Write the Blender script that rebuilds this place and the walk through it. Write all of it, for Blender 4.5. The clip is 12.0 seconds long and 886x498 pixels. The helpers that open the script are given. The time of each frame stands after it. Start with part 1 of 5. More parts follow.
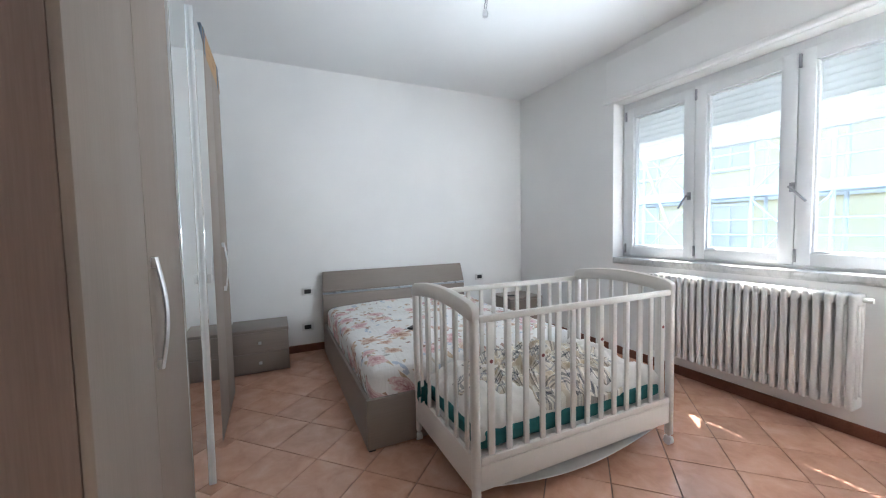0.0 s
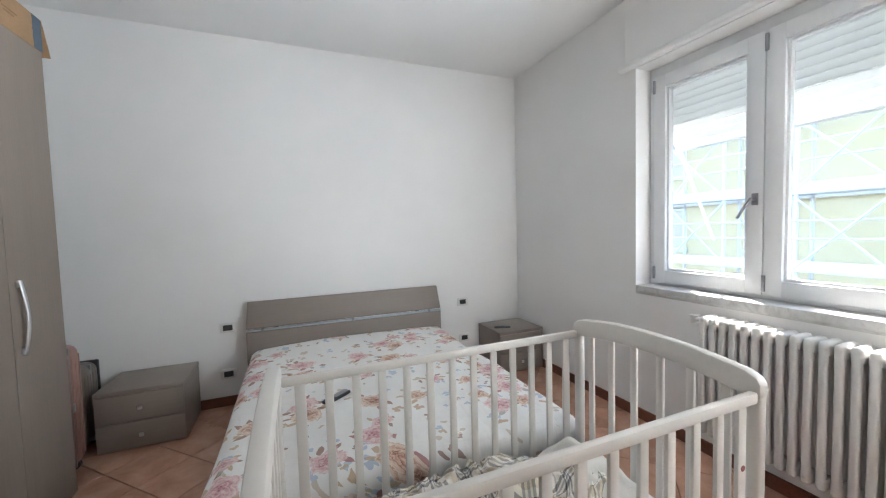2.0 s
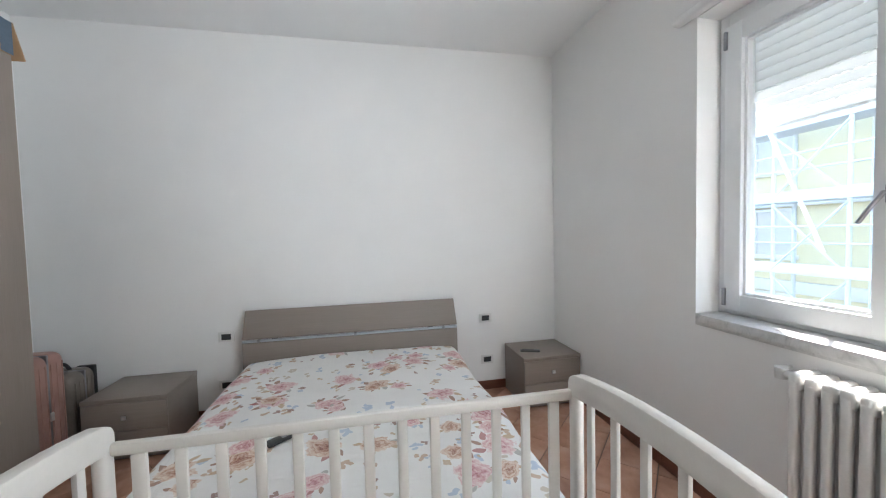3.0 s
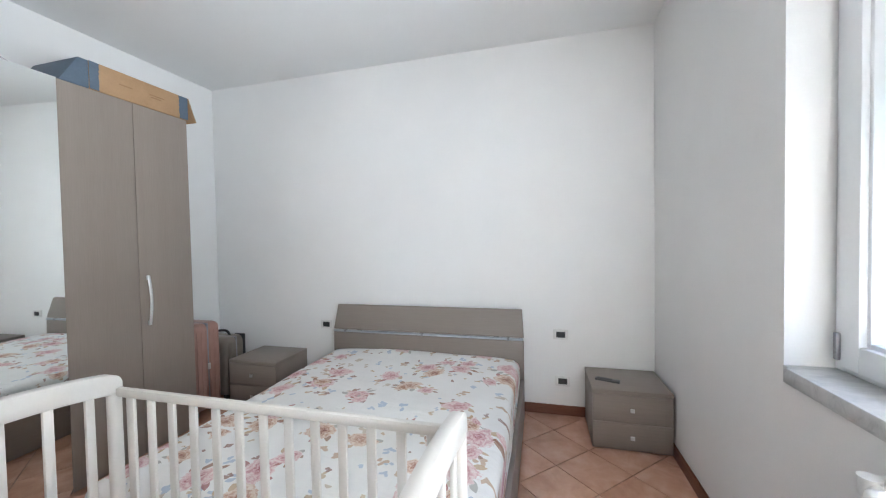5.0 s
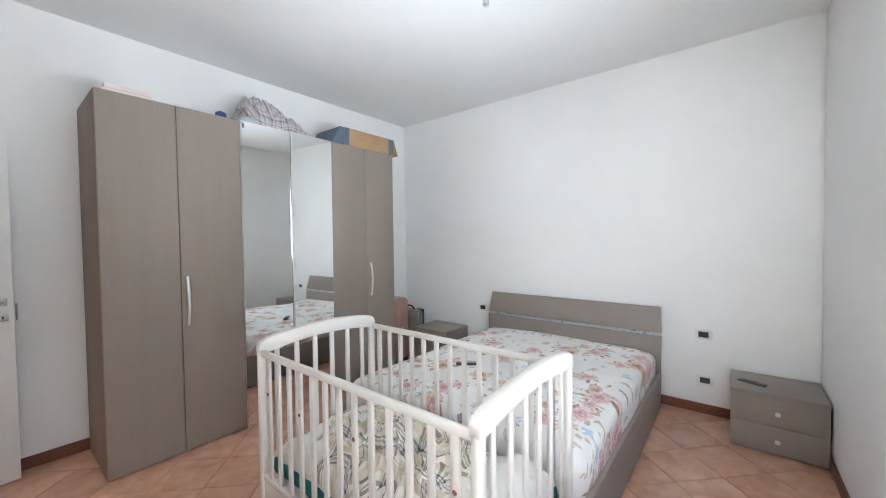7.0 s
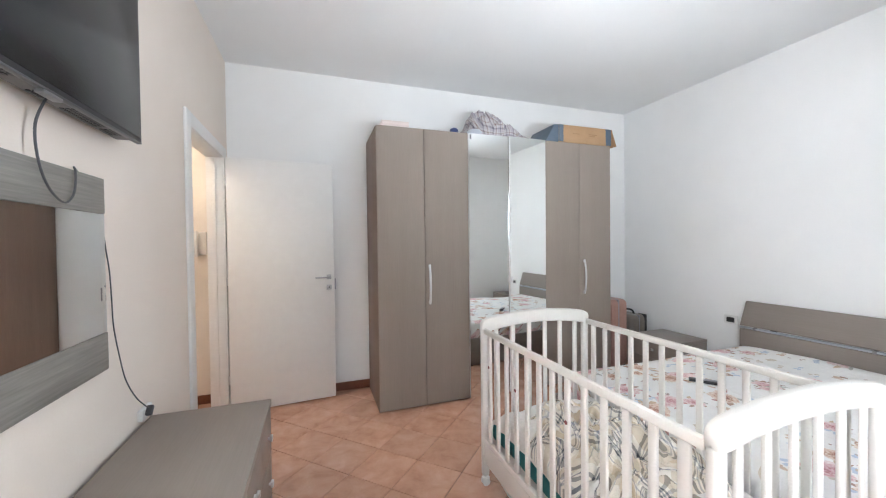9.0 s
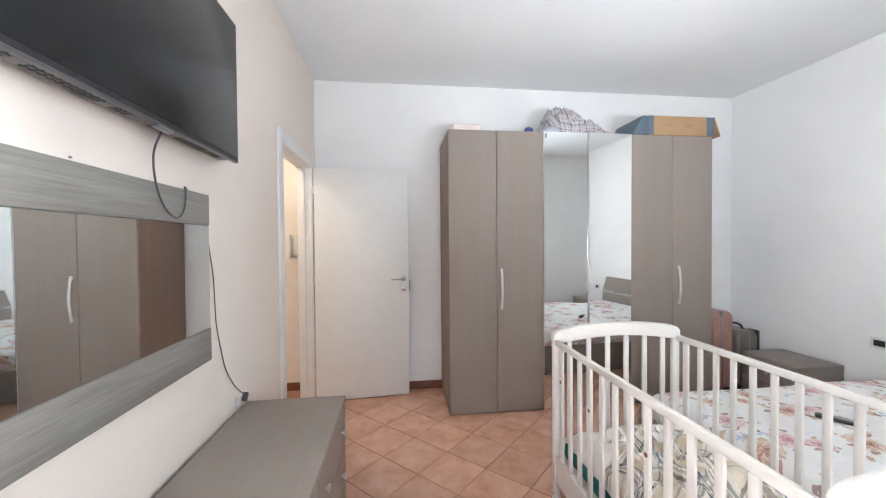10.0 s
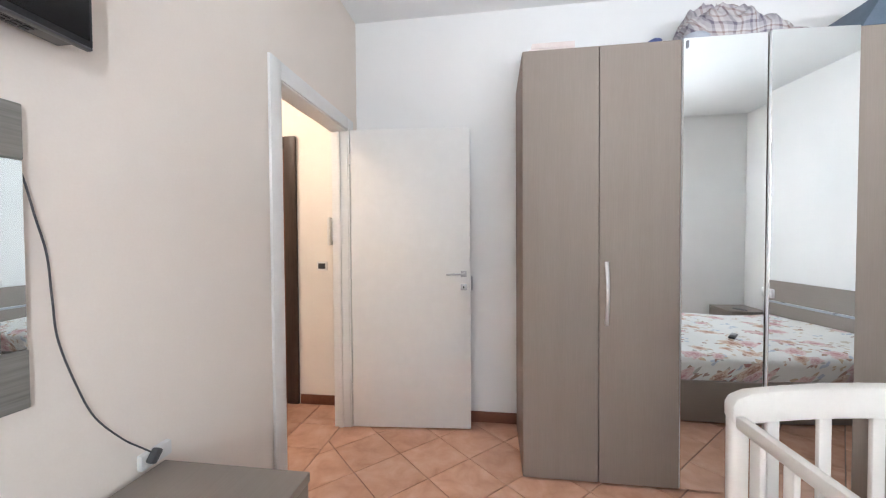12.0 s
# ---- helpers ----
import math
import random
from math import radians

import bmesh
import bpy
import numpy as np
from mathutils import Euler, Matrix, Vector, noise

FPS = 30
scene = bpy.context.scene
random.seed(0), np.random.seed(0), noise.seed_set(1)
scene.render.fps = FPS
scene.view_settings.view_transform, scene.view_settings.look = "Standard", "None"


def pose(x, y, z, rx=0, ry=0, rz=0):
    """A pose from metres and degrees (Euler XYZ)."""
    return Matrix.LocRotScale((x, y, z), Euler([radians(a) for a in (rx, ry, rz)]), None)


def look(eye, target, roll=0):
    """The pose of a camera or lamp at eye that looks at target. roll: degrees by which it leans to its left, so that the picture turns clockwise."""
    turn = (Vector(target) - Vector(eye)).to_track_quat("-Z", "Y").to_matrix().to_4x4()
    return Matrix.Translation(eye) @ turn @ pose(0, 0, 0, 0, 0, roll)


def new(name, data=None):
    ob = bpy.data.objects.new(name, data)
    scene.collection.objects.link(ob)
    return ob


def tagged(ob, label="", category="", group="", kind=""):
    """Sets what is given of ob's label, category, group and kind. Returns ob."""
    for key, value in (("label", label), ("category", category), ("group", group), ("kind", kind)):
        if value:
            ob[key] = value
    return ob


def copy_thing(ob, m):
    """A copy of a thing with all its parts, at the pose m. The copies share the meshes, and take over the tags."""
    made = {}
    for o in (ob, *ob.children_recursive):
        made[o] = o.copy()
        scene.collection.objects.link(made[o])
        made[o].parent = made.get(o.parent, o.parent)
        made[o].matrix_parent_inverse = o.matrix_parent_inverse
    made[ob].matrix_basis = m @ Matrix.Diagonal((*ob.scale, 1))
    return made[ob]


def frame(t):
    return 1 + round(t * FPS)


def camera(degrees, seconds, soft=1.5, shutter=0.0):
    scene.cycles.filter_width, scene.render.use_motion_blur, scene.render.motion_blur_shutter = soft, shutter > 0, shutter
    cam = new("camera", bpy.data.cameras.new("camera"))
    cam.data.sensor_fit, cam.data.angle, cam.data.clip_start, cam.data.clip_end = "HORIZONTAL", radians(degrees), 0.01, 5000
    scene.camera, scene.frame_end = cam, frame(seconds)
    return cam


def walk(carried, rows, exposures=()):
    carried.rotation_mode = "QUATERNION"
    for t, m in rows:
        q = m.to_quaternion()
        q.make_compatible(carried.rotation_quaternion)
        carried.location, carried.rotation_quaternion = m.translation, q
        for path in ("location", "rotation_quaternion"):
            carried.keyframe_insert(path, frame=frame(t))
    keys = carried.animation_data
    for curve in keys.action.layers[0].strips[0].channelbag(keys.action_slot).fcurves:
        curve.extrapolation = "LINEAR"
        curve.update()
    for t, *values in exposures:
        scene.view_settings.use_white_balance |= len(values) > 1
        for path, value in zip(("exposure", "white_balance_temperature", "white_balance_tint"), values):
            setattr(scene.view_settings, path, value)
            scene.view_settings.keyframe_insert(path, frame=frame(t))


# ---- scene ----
cam = camera(100.9, 12.0, 1.15)
PATH = [
    (0, (0.952, 0.276, 1.276), (1.787, 2.089, 1.163), -1.2),
    (0.5, (1.114, 0.485, 1.312), (1.952, 2.297, 1.202), -1.3),
    (1, (1.286, 0.679, 1.35), (2.143, 2.482, 1.235), -1.5),
    (1.5, (1.535, 0.824, 1.376), (2.378, 2.635, 1.262), -1.5),
    (2, (1.783, 0.992, 1.383), (2.531, 2.843, 1.278), -1.6),
    (2.5, (2.063, 1.138, 1.392), (2.657, 3.045, 1.3), -1.6),
    (4.3, (2.972, 1.498, 1.412), (2.762, 3.486, 1.334), -1.2),
    (4.5, (3.027, 1.495, 1.406), (2.733, 3.472, 1.339), -1.3),
    (5, (3.199, 1.348, 1.416), (2.683, 3.28, 1.362), -1.1),
    (5.5, (3.34, 1.183, 1.423), (2.638, 3.055, 1.37), -1.0),
    (6, (3.444, 1.037, 1.417), (2.557, 2.829, 1.367), -0.8),
    (6.5, (3.492, 0.87, 1.435), (2.445, 2.573, 1.385), -0.7),
    (7, (3.537, 0.761, 1.442), (2.29, 2.323, 1.386), -0.7),
    (7.5, (3.557, 0.72, 1.428), (2.103, 2.092, 1.372), -0.7),
    (9.5, (3.59, 0.706, 1.387), (1.638, 1.137, 1.357), -0.6),
    (10, (3.572, 0.767, 1.426), (1.587, 1.011, 1.393), -0.5),
    (10.5, (3.45, 0.843, 1.44), (1.452, 0.94, 1.404), -0.5),
    (11, (3.221, 0.918, 1.428), (1.222, 0.859, 1.391), -0.3),
    (11.5, (2.952, 0.986, 1.382), (0.96, 0.813, 1.341), -0.4),
    (12, (2.668, 1.023, 1.323), (0.688, 0.748, 1.281), -0.4),
]
walk(cam, [(t, look(eye, target, roll)) for t, eye, target, roll in PATH],
     [(0.0, 3.26, 6080, 10), (1.5, 3.22, 6380, 11), (2.5, 3.11, 6420, 11), (4.5, 3.38, 6280, 11), (7.5, 3.49, 6320, 11), (9.5, 3.71, 6400, 13), (12.0, 3.80, 6410, 14)])

# ---------- world, sun, exposure ----------
SUN_TO = Vector((1.0, 1.17, 1.88)).normalized()
world = bpy.data.worlds.new("world")
scene.world = world
world.use_nodes = True
wn = world.node_tree
sky = wn.nodes.new("ShaderNodeTexSky")
sky.sky_type = "NISHITA"
sky.sun_disc = False
sky.sun_elevation = math.asin(SUN_TO.z)
sky.sun_rotation = math.atan2(SUN_TO.x, SUN_TO.y)
wn.links.new(sky.outputs[0], wn.nodes["Background"].inputs[0])
wn.nodes["Background"].inputs[1].default_value = 0.15
sun = new("sun", bpy.data.lights.new("sun", "SUN"))
sun.data.energy = 3.0
sun.data.angle = radians(0.5)
sun.data.color = (1.0, 0.95, 0.88)
sun.matrix_world = look(SUN_TO * 30, (0, 0, 0))

# sky light entering through the window opening, in slim lamps: towards the bed wall, the door wall, the ceiling and the floor
for nm, y, z, wide, tall, aim, spread, watts in (
        ("window_light_north", 1.20, 1.70, 0.05, 1.2, (-0.58, 0.81, 0.06), 86, 0.96),
        ("window_light_north", 0.90, 1.70, 0.05, 1.2, (-0.80, 0.60, 0.05), 70, 0.19),
        ("window_light_south", 1.86, 1.70, 0.05, 1.2, (-0.55, -0.82, -0.06), 82, 0.65),
        ("window_light_south", 0.95, 1.70, 0.05, 1.2, (-0.35, -0.93, 0.0), 70, 3.3),
        ("window_light_up", 1.85, 1.28, 1.90, 0.05, (-0.80, 0.0, 0.60), 84, 1.95),
        ("window_light_down", 1.85, 1.18, 1.90, 0.22, (-0.95, 0.0, -0.31), 50, 0.2)):
    lm = new(nm, bpy.data.lights.new(nm, "AREA"))
    lm.data.shape = "RECTANGLE"
    lm.data.size, lm.data.size_y = wide, tall
    lm.data.spread = radians(spread)
    lm.data.energy = watts
    lm.data.color = (0.845, 0.935, 1.0)
    lm.matrix_world = look((4.03, y, z), Vector((4.03, y, z)) + Vector(aim))

# ---------- room numbers ----------
W, L, H = 4.015, 4.37, 2.96          # room: x from wardrobe wall, y from door wall, height
WY0, WY1, WZ0, WZ1 = 0.80, 2.876, 0.955, 2.455   # window opening
DX0, DX1, DZ = 0.20, 1.01, 2.10      # door opening


# ---------- materials ----------
class Nodes:
    """A node tree of a material with short ways to add nodes."""

    def __init__(self, name):
        self.mat = bpy.data.materials.new(name)
        self.mat.use_nodes = True
        self.t = self.mat.node_tree
        self.b = self.t.nodes["Principled BSDF"]

    def add(self, kind, **values):
        n = self.t.nodes.new(kind)
        for k, v in values.items():
            n.inputs[k].default_value = v
        return n

    def link(self, a, b):
        self.t.links.new(a, b)

    def coords(self, which="Object"):
        return self.t.nodes.new("ShaderNodeTexCoord").outputs[which]

    def mapped(self, src, scale=(1, 1, 1), rot=(0, 0, 0), loc=(0, 0, 0)):
        m = self.add("ShaderNodeMapping")
        m.inputs["Scale"].default_value = scale
        m.inputs["Rotation"].default_value = rot
        m.inputs["Location"].default_value = loc
        self.link(src, m.inputs["Vector"])
        return m.outputs[0]

    def noise(self, vec, scale, detail=4.0, rough=0.55, distort=0.0):
        n = self.add("ShaderNodeTexNoise", Scale=scale, Detail=detail, Roughness=rough, Distortion=distort)
        self.link(vec, n.inputs["Vector"])
        return n

    def ramp(self, fac, stops, mode="LINEAR"):
        r = self.t.nodes.new("ShaderNodeValToRGB")
        r.color_ramp.interpolation = mode
        el = r.color_ramp.elements
        while len(el) < len(stops):
            el.new(0.5)
        for e, (p, c) in zip(el, stops):
            e.position = p
            e.color = (*c, 1) if len(c) == 3 else c
        self.link(fac, r.inputs[0])
        return r.outputs[0]

    def mix(self, fac, a, b, mode="MIX"):
        m = self.t.nodes.new("ShaderNodeMix")
        m.data_type = "RGBA"
        m.blend_type = mode
        for v, i in ((fac, 0), (a, 6), (b, 7)):
            if isinstance(v, (int, float)):
                m.inputs[i].default_value = v
            elif isinstance(v, tuple):
                m.inputs[i].default_value = (*v, 1)
            else:
                self.link(v, m.inputs[i])
        return m.outputs[2]

    def math(self, op, a, b=None):
        m = self.t.nodes.new("ShaderNodeMath")
        m.operation = op
        for v, i in ((a, 0), (b, 1)):
            if v is None:
                continue
            if isinstance(v, (int, float)):
                m.inputs[i].default_value = v
            else:
                self.link(v, m.inputs[i])
        return m.outputs[0]

    def bump(self, height, strength, distance):
        b = self.add("ShaderNodeBump", Strength=strength, Distance=distance)
        self.link(height, b.inputs["Height"])
        self.link(b.outputs[0], self.b.inputs["Normal"])

    def done(self, colour=None, rough=0.5, metal=0.0, spec=0.5):
        if isinstance(colour, tuple):
            self.b.inputs["Base Color"].default_value = (*colour, 1)
        elif colour is not None:
            self.link(colour, self.b.inputs["Base Color"])
        if isinstance(rough, (int, float)):
            self.b.inputs["Roughness"].default_value = rough
        else:
            self.link(rough, self.b.inputs["Roughness"])
        self.b.inputs["Metallic"].default_value = metal
        self.b.inputs["Specular IOR Level"].default_value = spec
        return self.mat


def mottled(name, a, b, scale=3.0, fine=60.0, rough=0.5, bump=0.1, depth=0.001, metal=0.0, spec=0.5):
    """A paint or plastic with broad blotches and fine grain."""
    n = Nodes(name)
    v = n.coords()
    broad = n.noise(v, scale, 4)
    grain = n.noise(v, fine, 3)
    f = n.math("ADD", n.math("MULTIPLY", broad.outputs[0], 0.75), n.math("MULTIPLY", grain.outputs[0], 0.25))
    col = n.ramp(f, [(0.32, a), (0.68, b)])
    n.bump(grain.outputs[0], bump, depth)
    r = n.math("ADD", n.math("MULTIPLY", broad.outputs[0], 0.16), rough - 0.08)
    return n.done(col, r, metal, spec)


def laminate(name, dark, light, axis=2, rough=0.42, spec=0.28):
    """Wood-look laminate with fine streaks along one axis."""
    n = Nodes(name)
    v = n.coords()
    sc = [1.0, 1.0, 1.0]
    sc[axis] = 0.04
    streak = n.noise(n.mapped(v, tuple(s * 160 for s in sc)), 1.0, 5, 0.6)
    wide = n.noise(n.mapped(v, tuple(s * 14 for s in sc)), 1.0, 3, 0.5, 0.6)
    blotch = n.noise(v, 1.7, 3)
    f = n.math("ADD", n.math("MULTIPLY", streak.outputs[0], 0.55), n.math("MULTIPLY", wide.outputs[0], 0.3))
    f = n.math("ADD", f, n.math("MULTIPLY", blotch.outputs[0], 0.15))
    col = n.ramp(f, [(0.33, dark), (0.66, light)])
    n.bump(streak.outputs[0], 0.12, 0.0006)
    return n.done(col, n.math("ADD", n.math("MULTIPLY", blotch.outputs[0], 0.15), rough - 0.07), 0, spec)


def tile_material():
    n = Nodes("terracotta_tile")
    info = n.t.nodes.new("ShaderNodeObjectInfo")
    off = n.add("ShaderNodeVectorMath")
    off.operation = "ADD"
    n.link(n.coords(), off.inputs[0])
    comb = n.add("ShaderNodeCombineXYZ")
    rnd = n.math("MULTIPLY", info.outputs["Random"], 37.0)
    for i in range(3):
        n.link(rnd, comb.inputs[i])
    n.link(comb.outputs[0], off.inputs[1])
    cloud = n.noise(off.outputs[0], 7.0, 5, 0.6, 0.4)
    speck = n.noise(off.outputs[0], 70.0, 3)
    base = n.ramp(cloud.outputs[0], [(0.28, (0.47, 0.24, 0.155)), (0.5, (0.595, 0.33, 0.225)), (0.74, (0.69, 0.425, 0.315))])
    tone = n.ramp(info.outputs["Random"], [(0.0, (0.86, 0.86, 0.86)), (1.0, (1.0, 1.0, 1.0))])
    col = n.mix(1.0, base, tone, "MULTIPLY")
    col = n.mix(n.math("MULTIPLY", speck.outputs[0], 0.18), col, (0.55, 0.36, 0.28))
    n.bump(cloud.outputs[0], 0.25, 0.002)
    return n.done(col, n.math("ADD", n.math("MULTIPLY", speck.outputs[0], 0.14), 0.10), 0, 0.65)


def floral_material():
    """White cotton printed with loose roses, pointed brown leaves and small blue sprigs."""
    n = Nodes("floral_sheet")
    v = n.coords()
    # the print runs over the top and down the sides
    ax = n.t.nodes.new("ShaderNodeSeparateXYZ")
    n.link(v, ax.inputs[0])
    flat = n.t.nodes.new("ShaderNodeCombineXYZ")
    n.link(n.math("ADD", ax.outputs[0], ax.outputs[2]), flat.inputs[0])
    n.link(n.math("SUBTRACT", ax.outputs[1], ax.outputs[2]), flat.inputs[1])
    p = flat.outputs[0]
    soft = n.noise(p, 9.0, 2, 0.5)
    wp = n.mix(0.035, p, soft.outputs["Color"], "ADD")
    fine = n.noise(p, 55.0, 3, 0.6)

    def cells(scale, loc, rnd):
        """Distance to the nearest motif, its angle, and three random numbers of its own."""
        vec = n.mapped(wp, (1, 1, 1), (0, 0, 0), loc)
        c = n.add("ShaderNodeTexVoronoi", Scale=scale, Randomness=rnd)
        c.voronoi_dimensions = "2D"
        n.link(vec, c.inputs["Vector"])
        rnd3 = n.t.nodes.new("ShaderNodeSeparateColor")
        n.link(c.outputs["Color"], rnd3.inputs[0])
        rel = n.t.nodes.new("ShaderNodeVectorMath")
        rel.operation = "SUBTRACT"
        n.link(vec, rel.inputs[0])
        n.link(c.outputs["Position"], rel.inputs[1])
        xy = n.t.nodes.new("ShaderNodeSeparateXYZ")
        n.link(rel.outputs[0], xy.inputs[0])
        ang = n.math("ADD", n.math("DIVIDE", n.math("ARCTAN2", xy.outputs[1], xy.outputs[0]), 6.28318), rnd3.outputs[2])
        return c.outputs["Distance"], ang, rnd3.outputs

    def leaves(d, ang, rnd, count, near, far, wide, share):
        """Pointed leaves that stand out round a motif, some of them missing."""
        turn = n.math("ADD", n.math("MULTIPLY", ang, count), n.math("MULTIPLY", n.math("SUBTRACT", d, near), 1.6))
        across = n.math("MULTIPLY", n.math("ABSOLUTE", n.math("SUBTRACT", n.math("FRACT", turn), 0.5)), d)
        along = n.math("DIVIDE", n.math("SUBTRACT", d, near), far - near)
        body = n.math("SINE", n.math("MULTIPLY", n.math("MINIMUM", n.math("MAXIMUM", along, 0.0), 1.0), 3.14159))
        wn_ = n.t.nodes.new("ShaderNodeTexWhiteNoise")
        wn_.noise_dimensions = "2D"
        key = n.t.nodes.new("ShaderNodeCombineXYZ")
        n.link(n.math("FLOOR", turn), key.inputs[0])
        n.link(n.math("MULTIPLY", rnd[1], 37.0), key.inputs[1])
        n.link(key.outputs[0], wn_.inputs["Vector"])
        there = n.math("LESS_THAN", wn_.outputs["Value"], share)
        return n.math("MULTIPLY", n.math("LESS_THAN", across, n.math("MULTIPLY", body, wide)), there), wn_.outputs["Color"]

    col = n.ramp(n.noise(p, 3.0, 3).outputs[0], [(0.3, (0.79, 0.77, 0.75)), (0.7, (0.85, 0.835, 0.815))])
    # small sprigs between the flowers
    d, ang, rnd = cells(9.5, (3.3, 1.7, 0), 1.0)
    m, _ = leaves(d, ang, rnd, 5.0, 0.03, 0.34, 0.12, 0.6)
    m = n.math("MULTIPLY", m, n.math("GREATER_THAN", rnd[0], 0.62))
    tint = n.ramp(rnd[1], [(0.0, (0.42, 0.50, 0.62)), (0.45, (0.52, 0.34, 0.22)), (0.75, (0.55, 0.46, 0.36))], "CONSTANT")
    col = n.mix(n.math("MULTIPLY", m, 0.75), col, tint)
    d, ang, rnd = cells(14.0, (1.1, 5.2, 0), 1.0)
    m, _ = leaves(d, ang, rnd, 4.0, 0.02, 0.30, 0.11, 0.6)
    m = n.math("MULTIPLY", m, n.math("GREATER_THAN", rnd[0], 0.74))
    tint = n.ramp(rnd[1], [(0.0, (0.30, 0.16, 0.13)), (0.4, (0.46, 0.52, 0.62)), (0.6, (0.56, 0.42, 0.28))], "CONSTANT")
    col = n.mix(n.math("MULTIPLY", m, 0.8), col, tint)
    for scale, loc, rnd_, keep, size in ((3.6, (0, 0, 0), 0.9, 0.30, 0.27), (5.6, (7.1, 2.9, 0), 1.0, 0.72, 0.28)):
        d, ang, rnd = cells(scale, loc, rnd_)
        here = n.math("GREATER_THAN", rnd[0], keep)
        m, lc = leaves(d, ang, rnd, 9.0, size * 0.7, size + 0.17, 0.085, 0.5)
        tone = n.t.nodes.new("ShaderNodeSeparateColor")
        n.link(lc, tone.inputs[0])
        tint = n.ramp(tone.outputs[1], [(0.0, (0.33, 0.17, 0.11)), (0.3, (0.54, 0.38, 0.24)), (0.62, (0.42, 0.40, 0.36)), (0.82, (0.40, 0.15, 0.14))], "CONSTANT")
        col = n.mix(n.math("MULTIPLY", n.math("MULTIPLY", m, here), 0.82), col, tint)
        # the rose: lobed outline, petals that wind about a deep centre
        lobes = n.math("MULTIPLY", n.math("SINE", n.math("MULTIPLY", ang, 31.416)), 0.022)
        edge = n.math("ADD", n.math("ADD", d, lobes), n.math("ADD", n.math("MULTIPLY", n.math("SUBTRACT", soft.outputs[0], 0.5), 0.34), n.math("MULTIPLY", n.math("SUBTRACT", fine.outputs[0], 0.5), 0.16)))
        rose = n.math("MULTIPLY", n.math("LESS_THAN", edge, size), here)
        wind = n.math("FRACT", n.math("ADD", n.math("ADD", n.math("MULTIPLY", edge, 9.5), ang), n.math("MULTIPLY", n.math("SINE", n.math("MULTIPLY", ang, 18.85)), 0.22)))
        shade = n.math("ADD", n.math("MULTIPLY", wind, 0.36), n.math("ADD", n.math("MULTIPLY", edge, 1.7), n.math("MULTIPLY", fine.outputs[0], 0.55)))
        pink = n.ramp(shade, [(0.30, (0.36, 0.11, 0.13)), (0.50, (0.58, 0.29, 0.31)), (0.74, (0.72, 0.50, 0.50)), (1.0, (0.80, 0.69, 0.67))])
        brown = n.ramp(shade, [(0.30, (0.24, 0.08, 0.06)), (0.50, (0.46, 0.24, 0.17)), (0.76, (0.68, 0.50, 0.40)), (1.0, (0.78, 0.68, 0.60))])
        petal = n.mix(n.math("GREATER_THAN", rnd[1], 0.70), pink, brown)
        col = n.mix(n.math("MULTIPLY", rose, 0.93), col, petal)
    crease = n.noise(n.mapped(v, (3, 9, 3), (0, 0, 0.5)), 1.6, 4, 0.5, 0.6)
    pull = n.noise(n.mapped(v, (16, 3.5, 5), (0, 0, -0.7)), 1.0, 3, 0.5, 1.2)
    n.bump(n.math("ADD", crease.outputs[0], n.math("MULTIPLY", pull.outputs[0], 0.5)), 0.55, 0.022)
    return n.done(col, 0.85, 0, 0.2)


def plaid_material():
    """Cream fleece with soft tan checks and thin grey-black lines, laid out on the cloth's own UVs."""
    n = Nodes("plaid_fleece")
    uv = n.coords("UV")
    sep = n.t.nodes.new("ShaderNodeSeparateXYZ")
    n.link(uv, sep.inputs[0])
    fz = n.noise(uv, 60, 3)
    base, tan, line = (0.77, 0.725, 0.65), (0.58, 0.485, 0.36), (0.13, 0.135, 0.15)
    stops = [(0.0, base), (0.18, line), (0.25, base), (0.30, (0.30, 0.31, 0.33)), (0.345, base), (0.39, line), (0.46, base), (0.58, tan), (0.84, base), (0.91, (0.36, 0.37, 0.40)), (0.955, base)]
    bands = []
    for i, k in ((0, 8.4), (1, 6.6)):
        fr = n.math("FRACT", n.math("ADD", n.math("MULTIPLY", sep.outputs[i], k), n.math("MULTIPLY", fz.outputs[0], 0.05)))
        bands.append(n.ramp(fr, stops, "CONSTANT"))
    col = n.mix(0.55, bands[0], bands[1])
    col = n.mix(0.25, col, n.mix(1.0, bands[0], bands[1], "DARKEN"))
    n.bump(n.noise(n.coords(), 180, 3).outputs[0], 0.6, 0.004)
    return n.done(col, 0.95, 0, 0.1)


def checked_cloth():
    n = Nodes("checked_cotton")
    v = n.coords()
    wv = n.mix(0.10, v, n.noise(v, 4.0, 2).outputs["Color"], "ADD")
    sep = n.t.nodes.new("ShaderNodeSeparateXYZ")
    n.link(wv, sep.inputs[0])
    stops = [(0.0, (0.42, 0.39, 0.41)), (0.3, (0.16, 0.14, 0.18)), (0.48, (0.50, 0.47, 0.47)), (0.72, (0.27, 0.19, 0.18)), (0.84, (0.54, 0.52, 0.52))]
    bands = [n.ramp(n.math("FRACT", n.math("MULTIPLY", f, 13.0)), stops, "CONSTANT")
             for f in (sep.outputs[1], n.math("ADD", sep.outputs[0], sep.outputs[2]))]
    col = n.mix(0.5, bands[0], bands[1])
    n.bump(n.noise(v, 90, 3).outputs[0], 0.3, 0.003)
    return n.done(col, 0.9, 0, 0.2)


